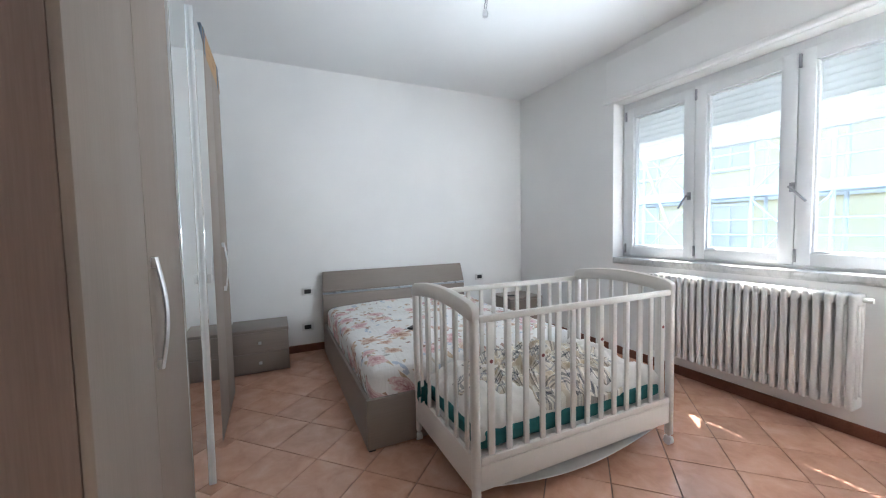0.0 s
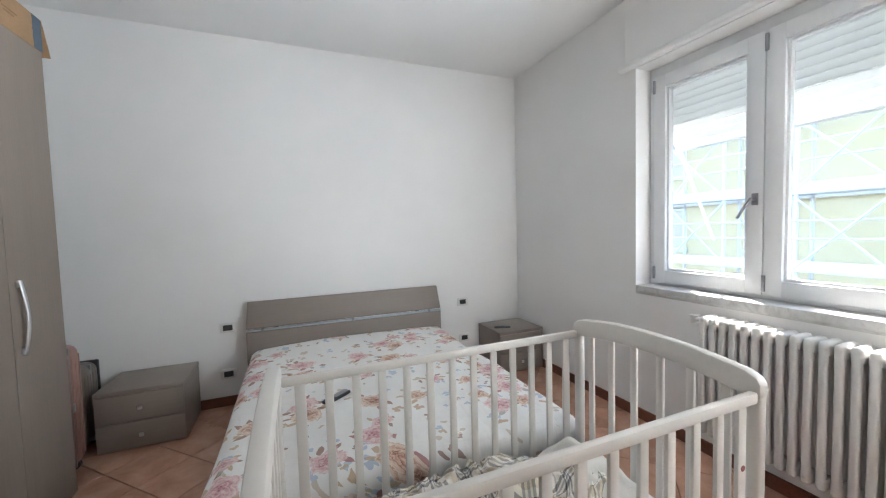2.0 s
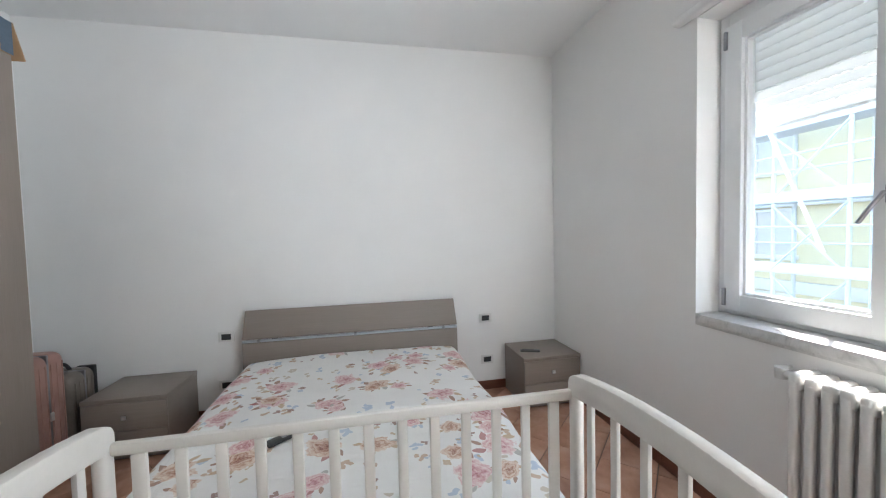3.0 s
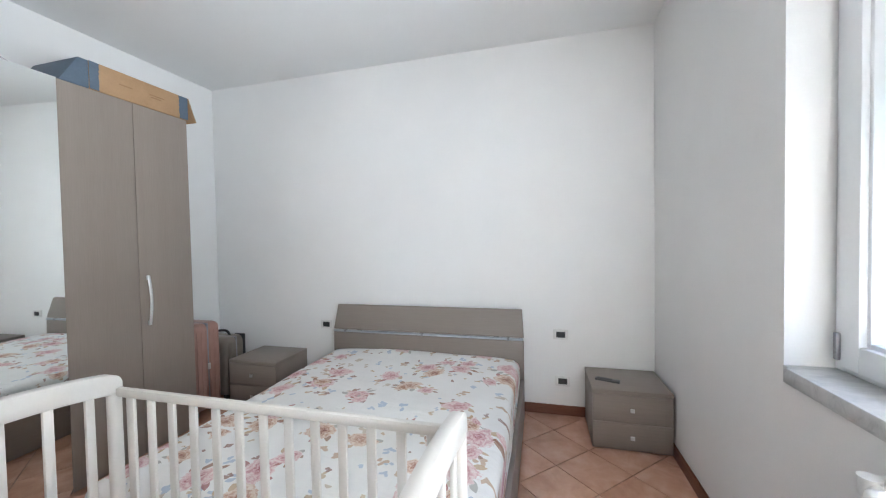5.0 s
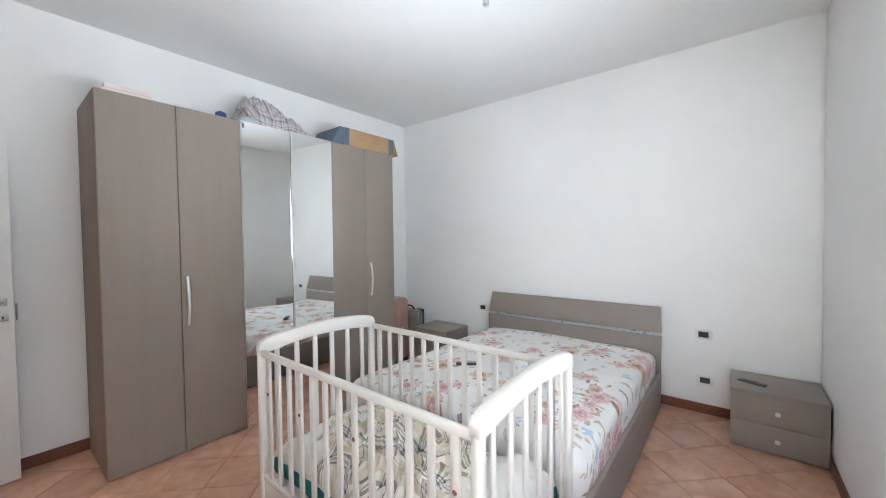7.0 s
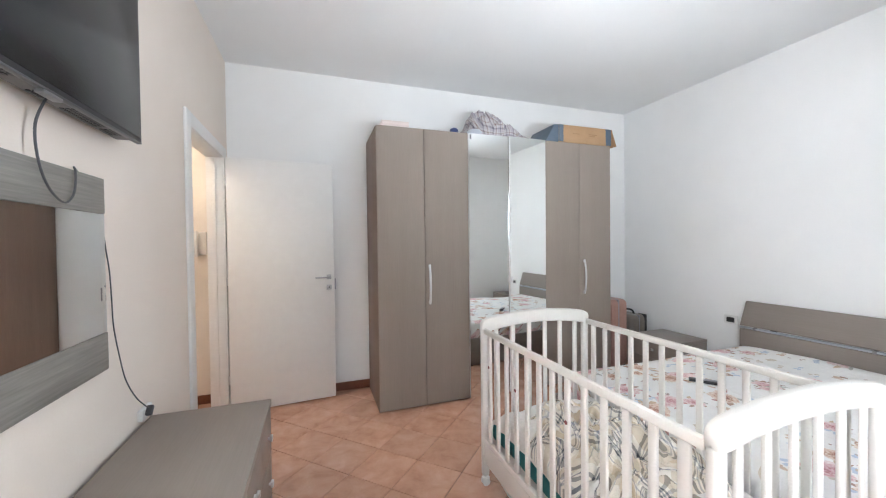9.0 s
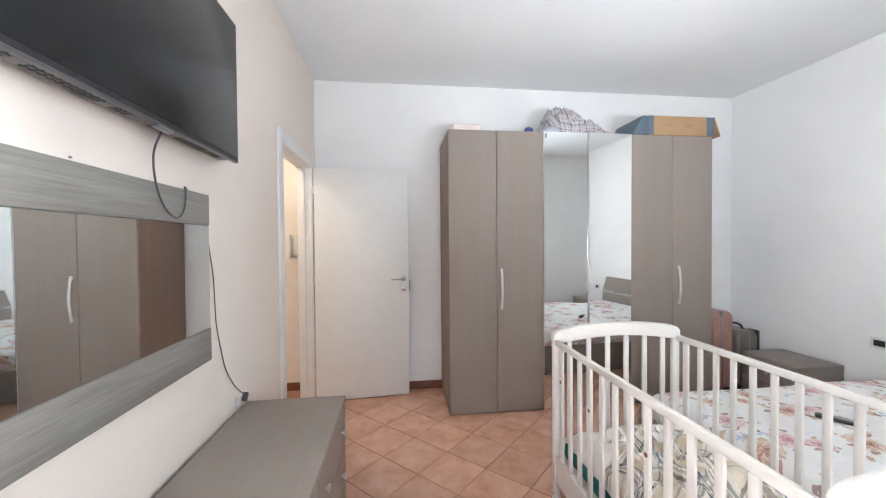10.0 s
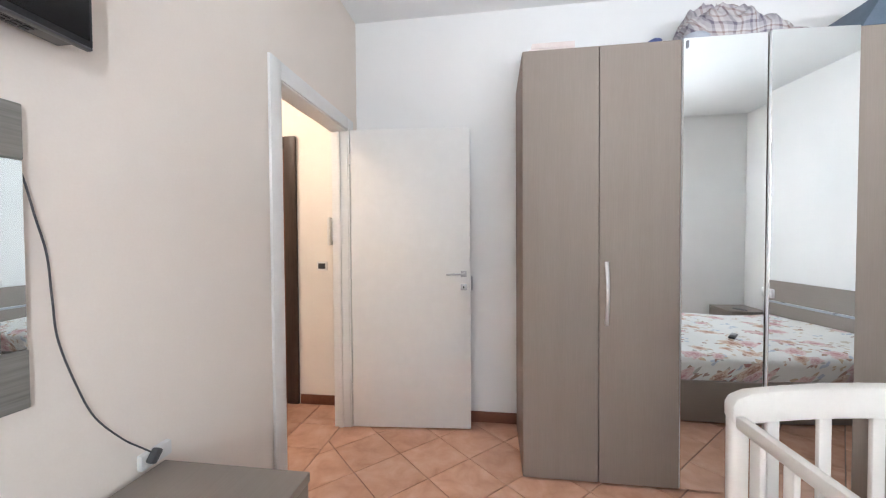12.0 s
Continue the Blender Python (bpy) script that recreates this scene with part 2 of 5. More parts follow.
def glass_material():
    n = Nodes("window_glass")
    out = n.t.nodes["Material Output"]
    tr = n.add("ShaderNodeBsdfTransparent", Color=(0.97, 0.985, 0.98, 1))
    gl = n.add("ShaderNodeBsdfGlossy", Roughness=0.02)
    lw = n.add("ShaderNodeLayerWeight", Blend=0.5)
    sheen = n.math("ADD", n.math("MULTIPLY", n.math("POWER", lw.outputs["Facing"], 5.0), 0.5), 0.03)
    ms = n.t.nodes.new("ShaderNodeMixShader")
    n.link(sheen, ms.inputs[0])
    n.link(tr.outputs[0], ms.inputs[1])
    n.link(gl.outputs[0], ms.inputs[2])
    n.link(ms.outputs[0], out.inputs[0])
    return n.mat


def shutter_material():
    """Thin off-white plastic that lets some daylight through."""
    n = Nodes("shutter_pvc")
    col = n.ramp(n.noise(n.coords(), 4.0, 3).outputs[0], [(0.3, (0.70, 0.72, 0.72)), (0.7, (0.78, 0.79, 0.79))])
    n.done(col, 0.5)
    out = n.t.nodes["Material Output"]
    tl = n.t.nodes.new("ShaderNodeBsdfTranslucent")
    n.link(col, tl.inputs["Color"])
    ms = n.add("ShaderNodeMixShader")
    ms.inputs[0].default_value = 0.34
    n.link(n.b.outputs[0], ms.inputs[1])
    n.link(tl.outputs[0], ms.inputs[2])
    n.link(ms.outputs[0], out.inputs[0])
    return n.mat


def mirror_material():
    n = Nodes("mirror_glass")
    f = n.noise(n.coords(), 2.0, 2)
    return n.done((0.90, 0.935, 0.935), n.math("MULTIPLY", f.outputs[0], 0.03), 1.0)


def lamp_material(name, colour, strength):
    n = Nodes(name)
    n.b.inputs["Emission Color"].default_value = (*colour, 1)
    n.b.inputs["Emission Strength"].default_value = strength
    return n.done((0.8, 0.8, 0.8), 0.4)


def marble_material():
    n = Nodes("grey_white_marble")
    v = n.coords()
    vein = n.noise(n.mapped(v, (1, 3, 2), (0.3, 0.2, 0.5)), 4.0, 6, 0.65, 1.6)
    spot = n.noise(v, 55, 3)
    col = n.ramp(vein.outputs[0], [(0.3, (0.42, 0.42, 0.42)), (0.48, (0.60, 0.60, 0.59)), (0.7, (0.70, 0.69, 0.68))])
    col = n.mix(n.math("MULTIPLY", spot.outputs[0], 0.2), col, (0.45, 0.44, 0.43))
    return n.done(col, 0.35, 0, 0.5)


PAINT = mottled("white_wall_paint", (0.815, 0.807, 0.795), (0.87, 0.862, 0.852), 1.1, 130, 0.85, 0.16, 0.0015, 0, 0.25)
CREAM = mottled("cream_wall_paint", (0.80, 0.707, 0.63), (0.85, 0.772, 0.70), 1.1, 130, 0.85, 0.16, 0.0015, 0, 0.25)
CEIL = mottled("ceiling_paint", (0.815, 0.815, 0.808), (0.86, 0.86, 0.855), 0.9, 110, 0.9, 0.12, 0.0015, 0, 0.2)
HALL = mottled("hall_paint", (0.78, 0.72, 0.66), (0.84, 0.79, 0.73), 1.3, 120, 0.8, 0.15, 0.0015, 0, 0.25)
TILE = tile_material()
GROUT = mottled("grout", (0.17, 0.115, 0.09), (0.26, 0.19, 0.15), 8, 150, 0.9, 0.4, 0.002)
SKIRT = laminate("skirting_wood", (0.13, 0.047, 0.028), (0.22, 0.088, 0.052), 0, 0.4)
TAUPE = laminate("taupe_laminate", (0.276, 0.229, 0.198), (0.312, 0.261, 0.226), 2, 0.60, 0.12)
TAUPE_H = laminate("taupe_laminate_across", (0.256, 0.216, 0.190), (0.290, 0.246, 0.217), 0, 0.42)
TAUPE_Y = laminate("taupe_laminate_deep", (0.256, 0.216, 0.190), (0.290, 0.246, 0.217), 1, 0.42)
GREYOAK = laminate("grey_oak_laminate", (0.185, 0.174, 0.158), (0.32, 0.30, 0.275), 0, 0.45)
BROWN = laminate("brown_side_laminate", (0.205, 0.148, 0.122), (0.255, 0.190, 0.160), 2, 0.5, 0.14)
WHITEWOOD = mottled("white_lacquered_wood", (0.69, 0.655, 0.615), (0.75, 0.715, 0.675), 5, 90, 0.38, 0.06, 0.001)
DOORWHITE = laminate("white_door_laminate", (0.77, 0.755, 0.735), (0.83, 0.82, 0.80), 1, 0.4)
PVC = mottled("white_pvc", (0.76, 0.78, 0.79), (0.82, 0.83, 0.84), 3, 60, 0.32, 0.03, 0.0005)
SHUTTER = shutter_material()
ENAMEL = mottled("radiator_enamel", (0.68, 0.67, 0.65), (0.76, 0.75, 0.73), 6, 90, 0.36, 0.12, 0.001)
MARBLE = marble_material()
CHROME = mottled("satin_chrome", (0.62, 0.62, 0.625), (0.74, 0.74, 0.745), 8, 120, 0.46, 0.03, 0.0004, 1.0)
HANDLE = mottled("brushed_nickel", (0.40, 0.40, 0.41), (0.52, 0.52, 0.53), 8, 120, 0.34, 0.03, 0.0004, 1.0)
STEEL = mottled("dark_steel", (0.28, 0.28, 0.30), (0.38, 0.38, 0.40), 8, 120, 0.35, 0.05, 0.0005, 1.0)
BLACK = mottled("black_plastic", (0.014, 0.014, 0.015), (0.03, 0.03, 0.032), 8, 160, 0.4, 0.1, 0.0006)
SCREEN = mottled("screen_glass", (0.010, 0.010, 0.011), (0.014, 0.014, 0.015), 2, 60, 0.24, 0.01, 0.0002, 0, 0.4)
TVGREY = mottled("grey_brown_plastic", (0.105, 0.098, 0.096), (0.135, 0.127, 0.124), 8, 120, 0.45, 0.05, 0.0005)
PHONE = mottled("dark_grey_plastic", (0.06, 0.06, 0.065), (0.09, 0.09, 0.095), 8, 120, 0.35, 0.05, 0.0005)
PLATE = mottled("white_switch_plastic", (0.70, 0.69, 0.67), (0.78, 0.77, 0.75), 8, 90, 0.4, 0.03, 0.0005)
FLORAL = floral_material()
PLAID = plaid_material()
CHECK = checked_cloth()
TEAL = mottled("teal_cotton", (0.012, 0.11, 0.115), (0.03, 0.19, 0.19), 9, 160, 0.9, 0.4, 0.002)
DUVET = mottled("white_duvet", (0.68, 0.65, 0.61), (0.77, 0.74, 0.70), 6, 140, 0.9, 0.4, 0.003, 0, 0.15)
ROSE_SHELL = mottled("rose_gold_shell", (0.36, 0.20, 0.165), (0.45, 0.27, 0.23), 6, 120, 0.32, 0.1, 0.001, 0.25)
OLIVE_SHELL = mottled("bronze_shell", (0.165, 0.14, 0.12), (0.235, 0.20, 0.175), 6, 120, 0.34, 0.1, 0.001, 0.3)
CARD = mottled("cardboard", (0.36, 0.215, 0.11), (0.46, 0.29, 0.16), 5, 90, 0.85, 0.2, 0.001)
CARDMARK = mottled("cardboard_print", (0.28, 0.16, 0.08), (0.36, 0.21, 0.11), 9, 90, 0.85, 0.1, 0.001)
NAVY = mottled("navy_print", (0.075, 0.11, 0.15), (0.12, 0.16, 0.21), 6, 90, 0.6, 0.1, 0.001)
BLUE = mottled("blue_plastic", (0.03, 0.05, 0.16), (0.05, 0.08, 0.22), 9, 90, 0.45, 0.05, 0.001)
PINKBOX = mottled("pale_pink_card", (0.72, 0.60, 0.56), (0.80, 0.70, 0.66), 9, 90, 0.7, 0.1, 0.001)
HATGREY = mottled("grey_blue_felt", (0.40, 0.44, 0.50), (0.52, 0.55, 0.60), 9, 90, 0.9, 0.2, 0.001)
REDSTICK = mottled("dark_red_plug", (0.20, 0.05, 0.05), (0.30, 0.09, 0.08), 20, 90, 0.6)
DARKDOOR = laminate("dark_walnut", (0.028, 0.017, 0.012), (0.06, 0.036, 0.026), 2, 0.4)
STRIP = mottled("brushed_strip", (0.42, 0.45, 0.50), (0.52, 0.55, 0.60), 8, 120, 0.5, 0.03, 0.0004, 0.5)
ALU = mottled("pale_mirror_edge", (0.74, 0.75, 0.75), (0.80, 0.81, 0.81), 6, 120, 0.6, 0.03, 0.0004, 0, 0.2)
GLASS = glass_material()
MIRROR = mirror_material()
BULB = lamp_material("warm_bulb", (1.0, 0.87, 0.70), 10.0)
FACADE = mottled("yellow_render", (0.74, 0.64, 0.41), (0.79, 0.70, 0.48), 0.8, 12, 0.9, 0.1, 0.01)
FACWHITE = mottled("white_render", (0.74, 0.71, 0.65), (0.80, 0.77, 0.71), 0.8, 12, 0.9, 0.1, 0.01)
FACGLASS = mottled("far_window_glass", (0.64, 0.60, 0.54), (0.72, 0.68, 0.62), 0.6, 9, 0.5, 0.02, 0.002)
POLE = mottled("galvanised_pole", (0.66, 0.68, 0.70), (0.78, 0.79, 0.80), 3, 40, 0.5, 0.05, 0.002)
ASPHALT = mottled("asphalt", (0.042, 0.042, 0.044), (0.065, 0.064, 0.062), 0.5, 30, 0.9, 0.4, 0.01)


# ---------- mesh helpers ----------
def rbox(bm, lo, hi, r=0.0, seg=2):
    """An upright box between two corners, its edges rounded by r."""
    lo, hi = Vector(lo), Vector(hi)
    lo, hi = Vector(map(min, lo, hi)), Vector(map(max, lo, hi))
    tmp = bmesh.new()
    bmesh.ops.create_cube(tmp, size=1.0, matrix=Matrix.Translation((lo + hi) / 2) @ Matrix.Diagonal((*(hi - lo), 1)))
    if r > 0:
        bmesh.ops.bevel(tmp, geom=tmp.edges[:], offset=min(r, min(hi - lo) * 0.45), segments=seg, profile=0.5, affect="EDGES")
    join(bm, tmp)


def join(bm, tmp, m=None):
    me = bpy.data.meshes.new("tmp")
    if m is not None:
        tmp.transform(m)
    tmp.to_mesh(me)
    tmp.free()
    bm.from_mesh(me)
    bpy.data.meshes.remove(me)


def tube(bm, pts, r, n=10, rz=None):
    """A round bar along points, with closed ends; rz gives a second radius."""
    pts = [Vector(p) for p in pts]
    rings = []
    side = None
    for i, p in enumerate(pts):
        d = (pts[min(i + 1, len(pts) - 1)] - pts[max(i - 1, 0)]).normalized()
        if side is None:
            side = d.cross(Vector((0, 0, 1)))
            if side.length < 0.05:
                side = d.cross(Vector((0, 1, 0)))
        side = (side - d * side.dot(d)).normalized()
        up = d.cross(side).normalized()
        ra, rb = r, rz or r
        rings.append([bm.verts.new(p + side * math.cos(a) * ra + up * math.sin(a) * rb) for a in (2 * math.pi * k / n for k in range(n))])
    for a, b in zip(rings, rings[1:]):
        for k in range(n):
            bm.faces.new((a[k], a[(k + 1) % n], b[(k + 1) % n], b[k]))
    bm.faces.new(rings[0][::-1])
    bm.faces.new(rings[-1])


def spline(pts, steps=6):
    """Points along a smooth line through the given ones."""
    p = [Vector(q) for q in pts]
    p = [2 * p[0] - p[1]] + p + [2 * p[-1] - p[-2]]
    out = []
    for i in range(1, len(p) - 2):
        for k in range(steps):
            t = k / steps
            a, b, c, d = p[i - 1:i + 3]
            out.append(0.5 * (2 * b + (c - a) * t + (2 * a - 5 * b + 4 * c - d) * t * t + (3 * b - a - 3 * c + d) * t ** 3))
    return out + [p[-2]]


def prism(bm, outline, axis, a, b, r=0.0):
    """A flat outline (two coordinates) drawn out along an axis from a to b."""
    tmp = bmesh.new()

    def at(p, v):
        q = list(p)
        q.insert(axis, v)
        return tmp.verts.new(q)
    lo, hi = [at(p, a) for p in outline], [at(p, b) for p in outline]
    n = len(outline)
    for i in range(n):
        tmp.faces.new((lo[i], lo[(i + 1) % n], hi[(i + 1) % n], hi[i]))
    tmp.faces.new(lo[::-1])
    tmp.faces.new(hi)
    bmesh.ops.recalc_face_normals(tmp, faces=tmp.faces[:])
    if r > 0:
        bmesh.ops.bevel(tmp, geom=tmp.edges[:], offset=r, segments=2, profile=0.5, affect="EDGES", clamp_overlap=True)
    join(bm, tmp)


def soft_box(bm, lo, hi, r, cuts=20, amp=0.006, scale=4.0, seed=0.0):
    """A padded box: corners rounded by r and the skin uneven."""
    lo, hi = Vector(lo), Vector(hi)
    tmp = bmesh.new()
    bmesh.ops.create_cube(tmp, size=2.0)
    bmesh.ops.subdivide_edges(tmp, edges=tmp.edges[:], cuts=cuts, use_grid_fill=True)
    mid, half = (lo + hi) / 2, (hi - lo) / 2
    for v in tmp.verts:
        p = Vector((v.co.x * half.x, v.co.y * half.y, v.co.z * half.z))
        core = Vector(max(-h + r, min(h - r, c)) for c, h in zip(p, half))
        d = p - core
        if d.length > 1e-6:
            p = core + d.normalized() * r
        w = p + mid
        p += (p - core).normalized() * amp * noise.noise(w * scale + Vector((seed, 0, 0))) if (p - core).length > 1e-6 else Vector()
        v.co = p + mid
    join(bm, tmp)


def turned(bm, profile, at, n=16):
    """A turned shape: pairs of radius and height round an upright axis."""
    rings = [[bm.verts.new((at[0] + r * math.cos(a), at[1] + r * math.sin(a), at[2] + z)) for a in (2 * math.pi * k / n for k in range(n))]
             for r, z in profile]
    for a, b in zip(rings, rings[1:]):
        for k in range(n):
            bm.faces.new((a[k], a[(k + 1) % n], b[(k + 1) % n], b[k]))
    bm.faces.new(rings[0][::-1])
    bm.faces.new(rings[-1])


def mesh_of(name, bm, material, smooth=True):
    bmesh.ops.recalc_face_normals(bm, faces=bm.faces[:])
    me = bpy.data.meshes.new(name)
    bm.to_mesh(me)
    bm.free()
    me.materials.append(material)
    if smooth:
        me.set_sharp_from_angle(angle=radians(40))
        for p in me.polygons:
            p.use_smooth = True
    return me


def solid(name, bm, material, label="", category="", group="", kind="", smooth=True):
    """A thing or piece of the setting that is one mesh; its origin goes to the middle of its base."""
    me = mesh_of(name, bm, material, smooth)
    ob = new(name, me)
    if kind != "structure":
        co = [v.co for v in me.vertices]
        c = Vector(((min(v.x for v in co) + max(v.x for v in co)) / 2, (min(v.y for v in co) + max(v.y for v in co)) / 2, min(v.z for v in co)))
        me.transform(Matrix.Translation(-c))
        ob.location = c
    return tagged(ob, label, category, group, kind)


def thing(name, at, label, category, group=""):
    """An Empty at the base of a thing, to which its parts belong."""
    ob = new(name)
    ob.empty_display_size = 0.1
    ob.location = at
    return tagged(ob, label, category, group)


def part(name, bm, material, parent, label="", smooth=True):
    """A part, built in the coordinates of its thing's base."""
    ob = new(name, mesh_of(name, bm, material, smooth))
    ob.parent = parent
    return tagged(ob, label)


def box_part(name, lo, hi, r, material, parent, label=""):
    bm = bmesh.new()
    rbox(bm, lo, hi, r)
    return part(name, bm, material, parent, label)


def box_solid(name, lo, hi, r, material, label="", kind="structure", category=""):
    bm = bmesh.new()
    rbox(bm, lo, hi, r)
    return solid(name, bm, material, label, category, "", kind)


# ---------- structure ----------
def structure():
    S = "structure"
    box_solid("wall_north", (-0.2, L, 0), (W + 0.32, L + 0.2, H), 0, PAINT, "white painted plaster wall behind the bed", S)
    box_solid("wall_west", (-0.2, -0.1, 0), (0, L - 0.001, H), 0, PAINT, "white painted plaster wall behind the wardrobe", S)
    bm = bmesh.new()
    rbox(bm, (W, -0.1, 0), (W + 0.32, WY0, H))
    rbox(bm, (W, WY1, 0), (W + 0.32, L - 0.001, H))
    rbox(bm, (W, WY0, 0), (W + 0.32, WY1, WZ0 - 0.06))
    rbox(bm, (W, WY0, WZ1), (W + 0.32, WY1, H))
    solid("wall_east", bm, PAINT, "white painted plaster wall with a wide window opening", "", "", S)
    bm = bmesh.new()
    rbox(bm, (0.001, -0.1, 0), (DX0 - 0.02, 0, H))
    rbox(bm, (DX1 + 0.02, -0.1, 0), (W - 0.001, 0, H))
    rbox(bm, (DX0 - 0.02, -0.1, DZ + 0.02), (DX1 + 0.02, 0, H))
    solid("wall_south", bm, CREAM, "cream painted plaster wall with the doorway", "", "", S)
    box_solid("ceiling", (-0.2, -2.0, H), (W + 0.32, L + 0.2, H + 0.15), 0, CEIL, "smooth white painted ceiling", S)
    box_solid("floor", (-0.2, -2.0, -0.12), (W + 0.32, L + 0.2, -0.006), 0, GROUT, "terracotta tiled floor with dark grout", S)
    # hall behind the doorway
    box_solid("wall_hall_west", (-0.3, -2.0, 0), (-0.13, -0.101, H), 0, HALL, "warm cream hall wall", S)
    box_solid("wall_hall_south", (-0.13, -2.0, 0), (1.6, -1.9, H), 0, HALL, "warm cream hall wall", S)
    box_solid("wall_hall_east", (1.6, -2.0, 0), (1.75, -0.101, H), 0, HALL, "warm cream hall wall", S)

    def skirting(name, lo, hi):
        bm = bmesh.new()
        rbox(bm, lo, hi, 0.004)
        solid(name, bm, SKIRT, "reddish brown wooden skirting board", "", "", S)
    skirting("baseboard_north", (0.0, L - 0.014, 0), (W, L, 0.078))
    skirting("baseboard_west", (0.0, 0.02, 0), (0.014, L - 0.015, 0.078))
    skirting("baseboard_east", (W - 0.014, 0.015, 0), (W, L - 0.015, 0.078))
    skirting("baseboard_south", (DX1 + 0.105, 0, 0), (W - 0.015, 0.014, 0.078))
    skirting("baseboard_hall", (-0.13, -0.55, 0), (-0.116, -0.105, 0.078))

    # door lining and architrave
    frame_ob = thing("door_1", (0, 0, 0), "white laminate door frame with the door leaf standing open", "door")
    tagged(frame_ob, kind=S)
    box_part("lining", (DX0 - 0.02, -0.112, 0), (DX0, 0.006, DZ + 0.018), 0.002, DOORWHITE, frame_ob)
    box_part("lining", (DX1, -0.112, 0), (DX1 + 0.02, 0.006, DZ + 0.018), 0.002, DOORWHITE, frame_ob)
    box_part("lining", (DX0 - 0.02, -0.112, DZ), (DX1 + 0.02, 0.006, DZ + 0.02), 0.002, DOORWHITE, frame_ob)
    for lo, hi in (((DX0 - 0.092, 0.001, 0), (DX0 - 0.006, 0.017, DZ + 0.092)), ((DX1 + 0.006, 0.001, 0), (DX1 + 0.097, 0.017, DZ + 0.092)),
                   ((DX0 - 0.006, 0.001, DZ + 0.006), (DX1 + 0.006, 0.016, DZ + 0.092))):
        box_part("architrave", lo, hi, 0.004, DOORWHITE, frame_ob)
    box_part("door_stop", (DX0, -0.075, 0), (DX0 + 0.012, -0.045, DZ), 0.002, DOORWHITE, frame_ob)
    box_part("door_stop", (DX1 - 0.012, -0.075, 0), (DX1, -0.045, DZ), 0.002, DOORWHITE, frame_ob)
    # leaf, swung into the room along the wardrobe wall
    bm = bmesh.new()
    rbox(bm, (0, 0, 0.01), (0.835, 0.042, 2.105), 0.003)
    leaf = part("leaf", bm, DOORWHITE, frame_ob, "plain white laminate door leaf standing open")
    leaf.location = (DX0 + 0.003, 0.028, 0)
    leaf.rotation_euler = (0, 0, radians(94.6))
    # leaf face towards the room is its local -y side
    bm = bmesh.new()
    rbox(bm, (0.770, -0.006, 1.075), (0.810, 0.0, 1.118), 0.003)
    tube(bm, [(0.79, -0.004, 1.097), (0.79, -0.04, 1.097)], 0.009, 12)
    tube(bm, spline([(0.79, -0.04, 1.097), (0.77, -0.046, 1.097), (0.725, -0.047, 1.097), (0.672, -0.044, 1.095)]), 0.009, 12, 0.007)
    part("lever_handle", bm, HANDLE, leaf, "satin chrome lever handle")
    bm = bmesh.new()
    rbox(bm, (0.768, -0.005, 0.982), (0.812, 0.0, 1.026), 0.003)
    part("lock_plate", bm, HANDLE, leaf, "square chrome keyhole plate")
    bm = bmesh.new()
    turned(bm, [(0.004, 0), (0.004, 0.016)], (0.79, -0.0062, 0.997), 10)
    part("keyhole", bm, BLACK, leaf)
    bm = bmesh.new()
    rbox(bm, (0.843, 0.012, 0.98), (0.851, 0.03, 1.08), 0.002)
    part("latch_plate", bm, STEEL, leaf)
    for z in (0.25, 1.06, 1.87):
        bm = bmesh.new()
        turned(bm, [(0.007, 0), (0.007, 0.07)], (DX0 - 0.004, 0.022, z), 12)
        part("hinge", bm, CHROME, frame_ob)


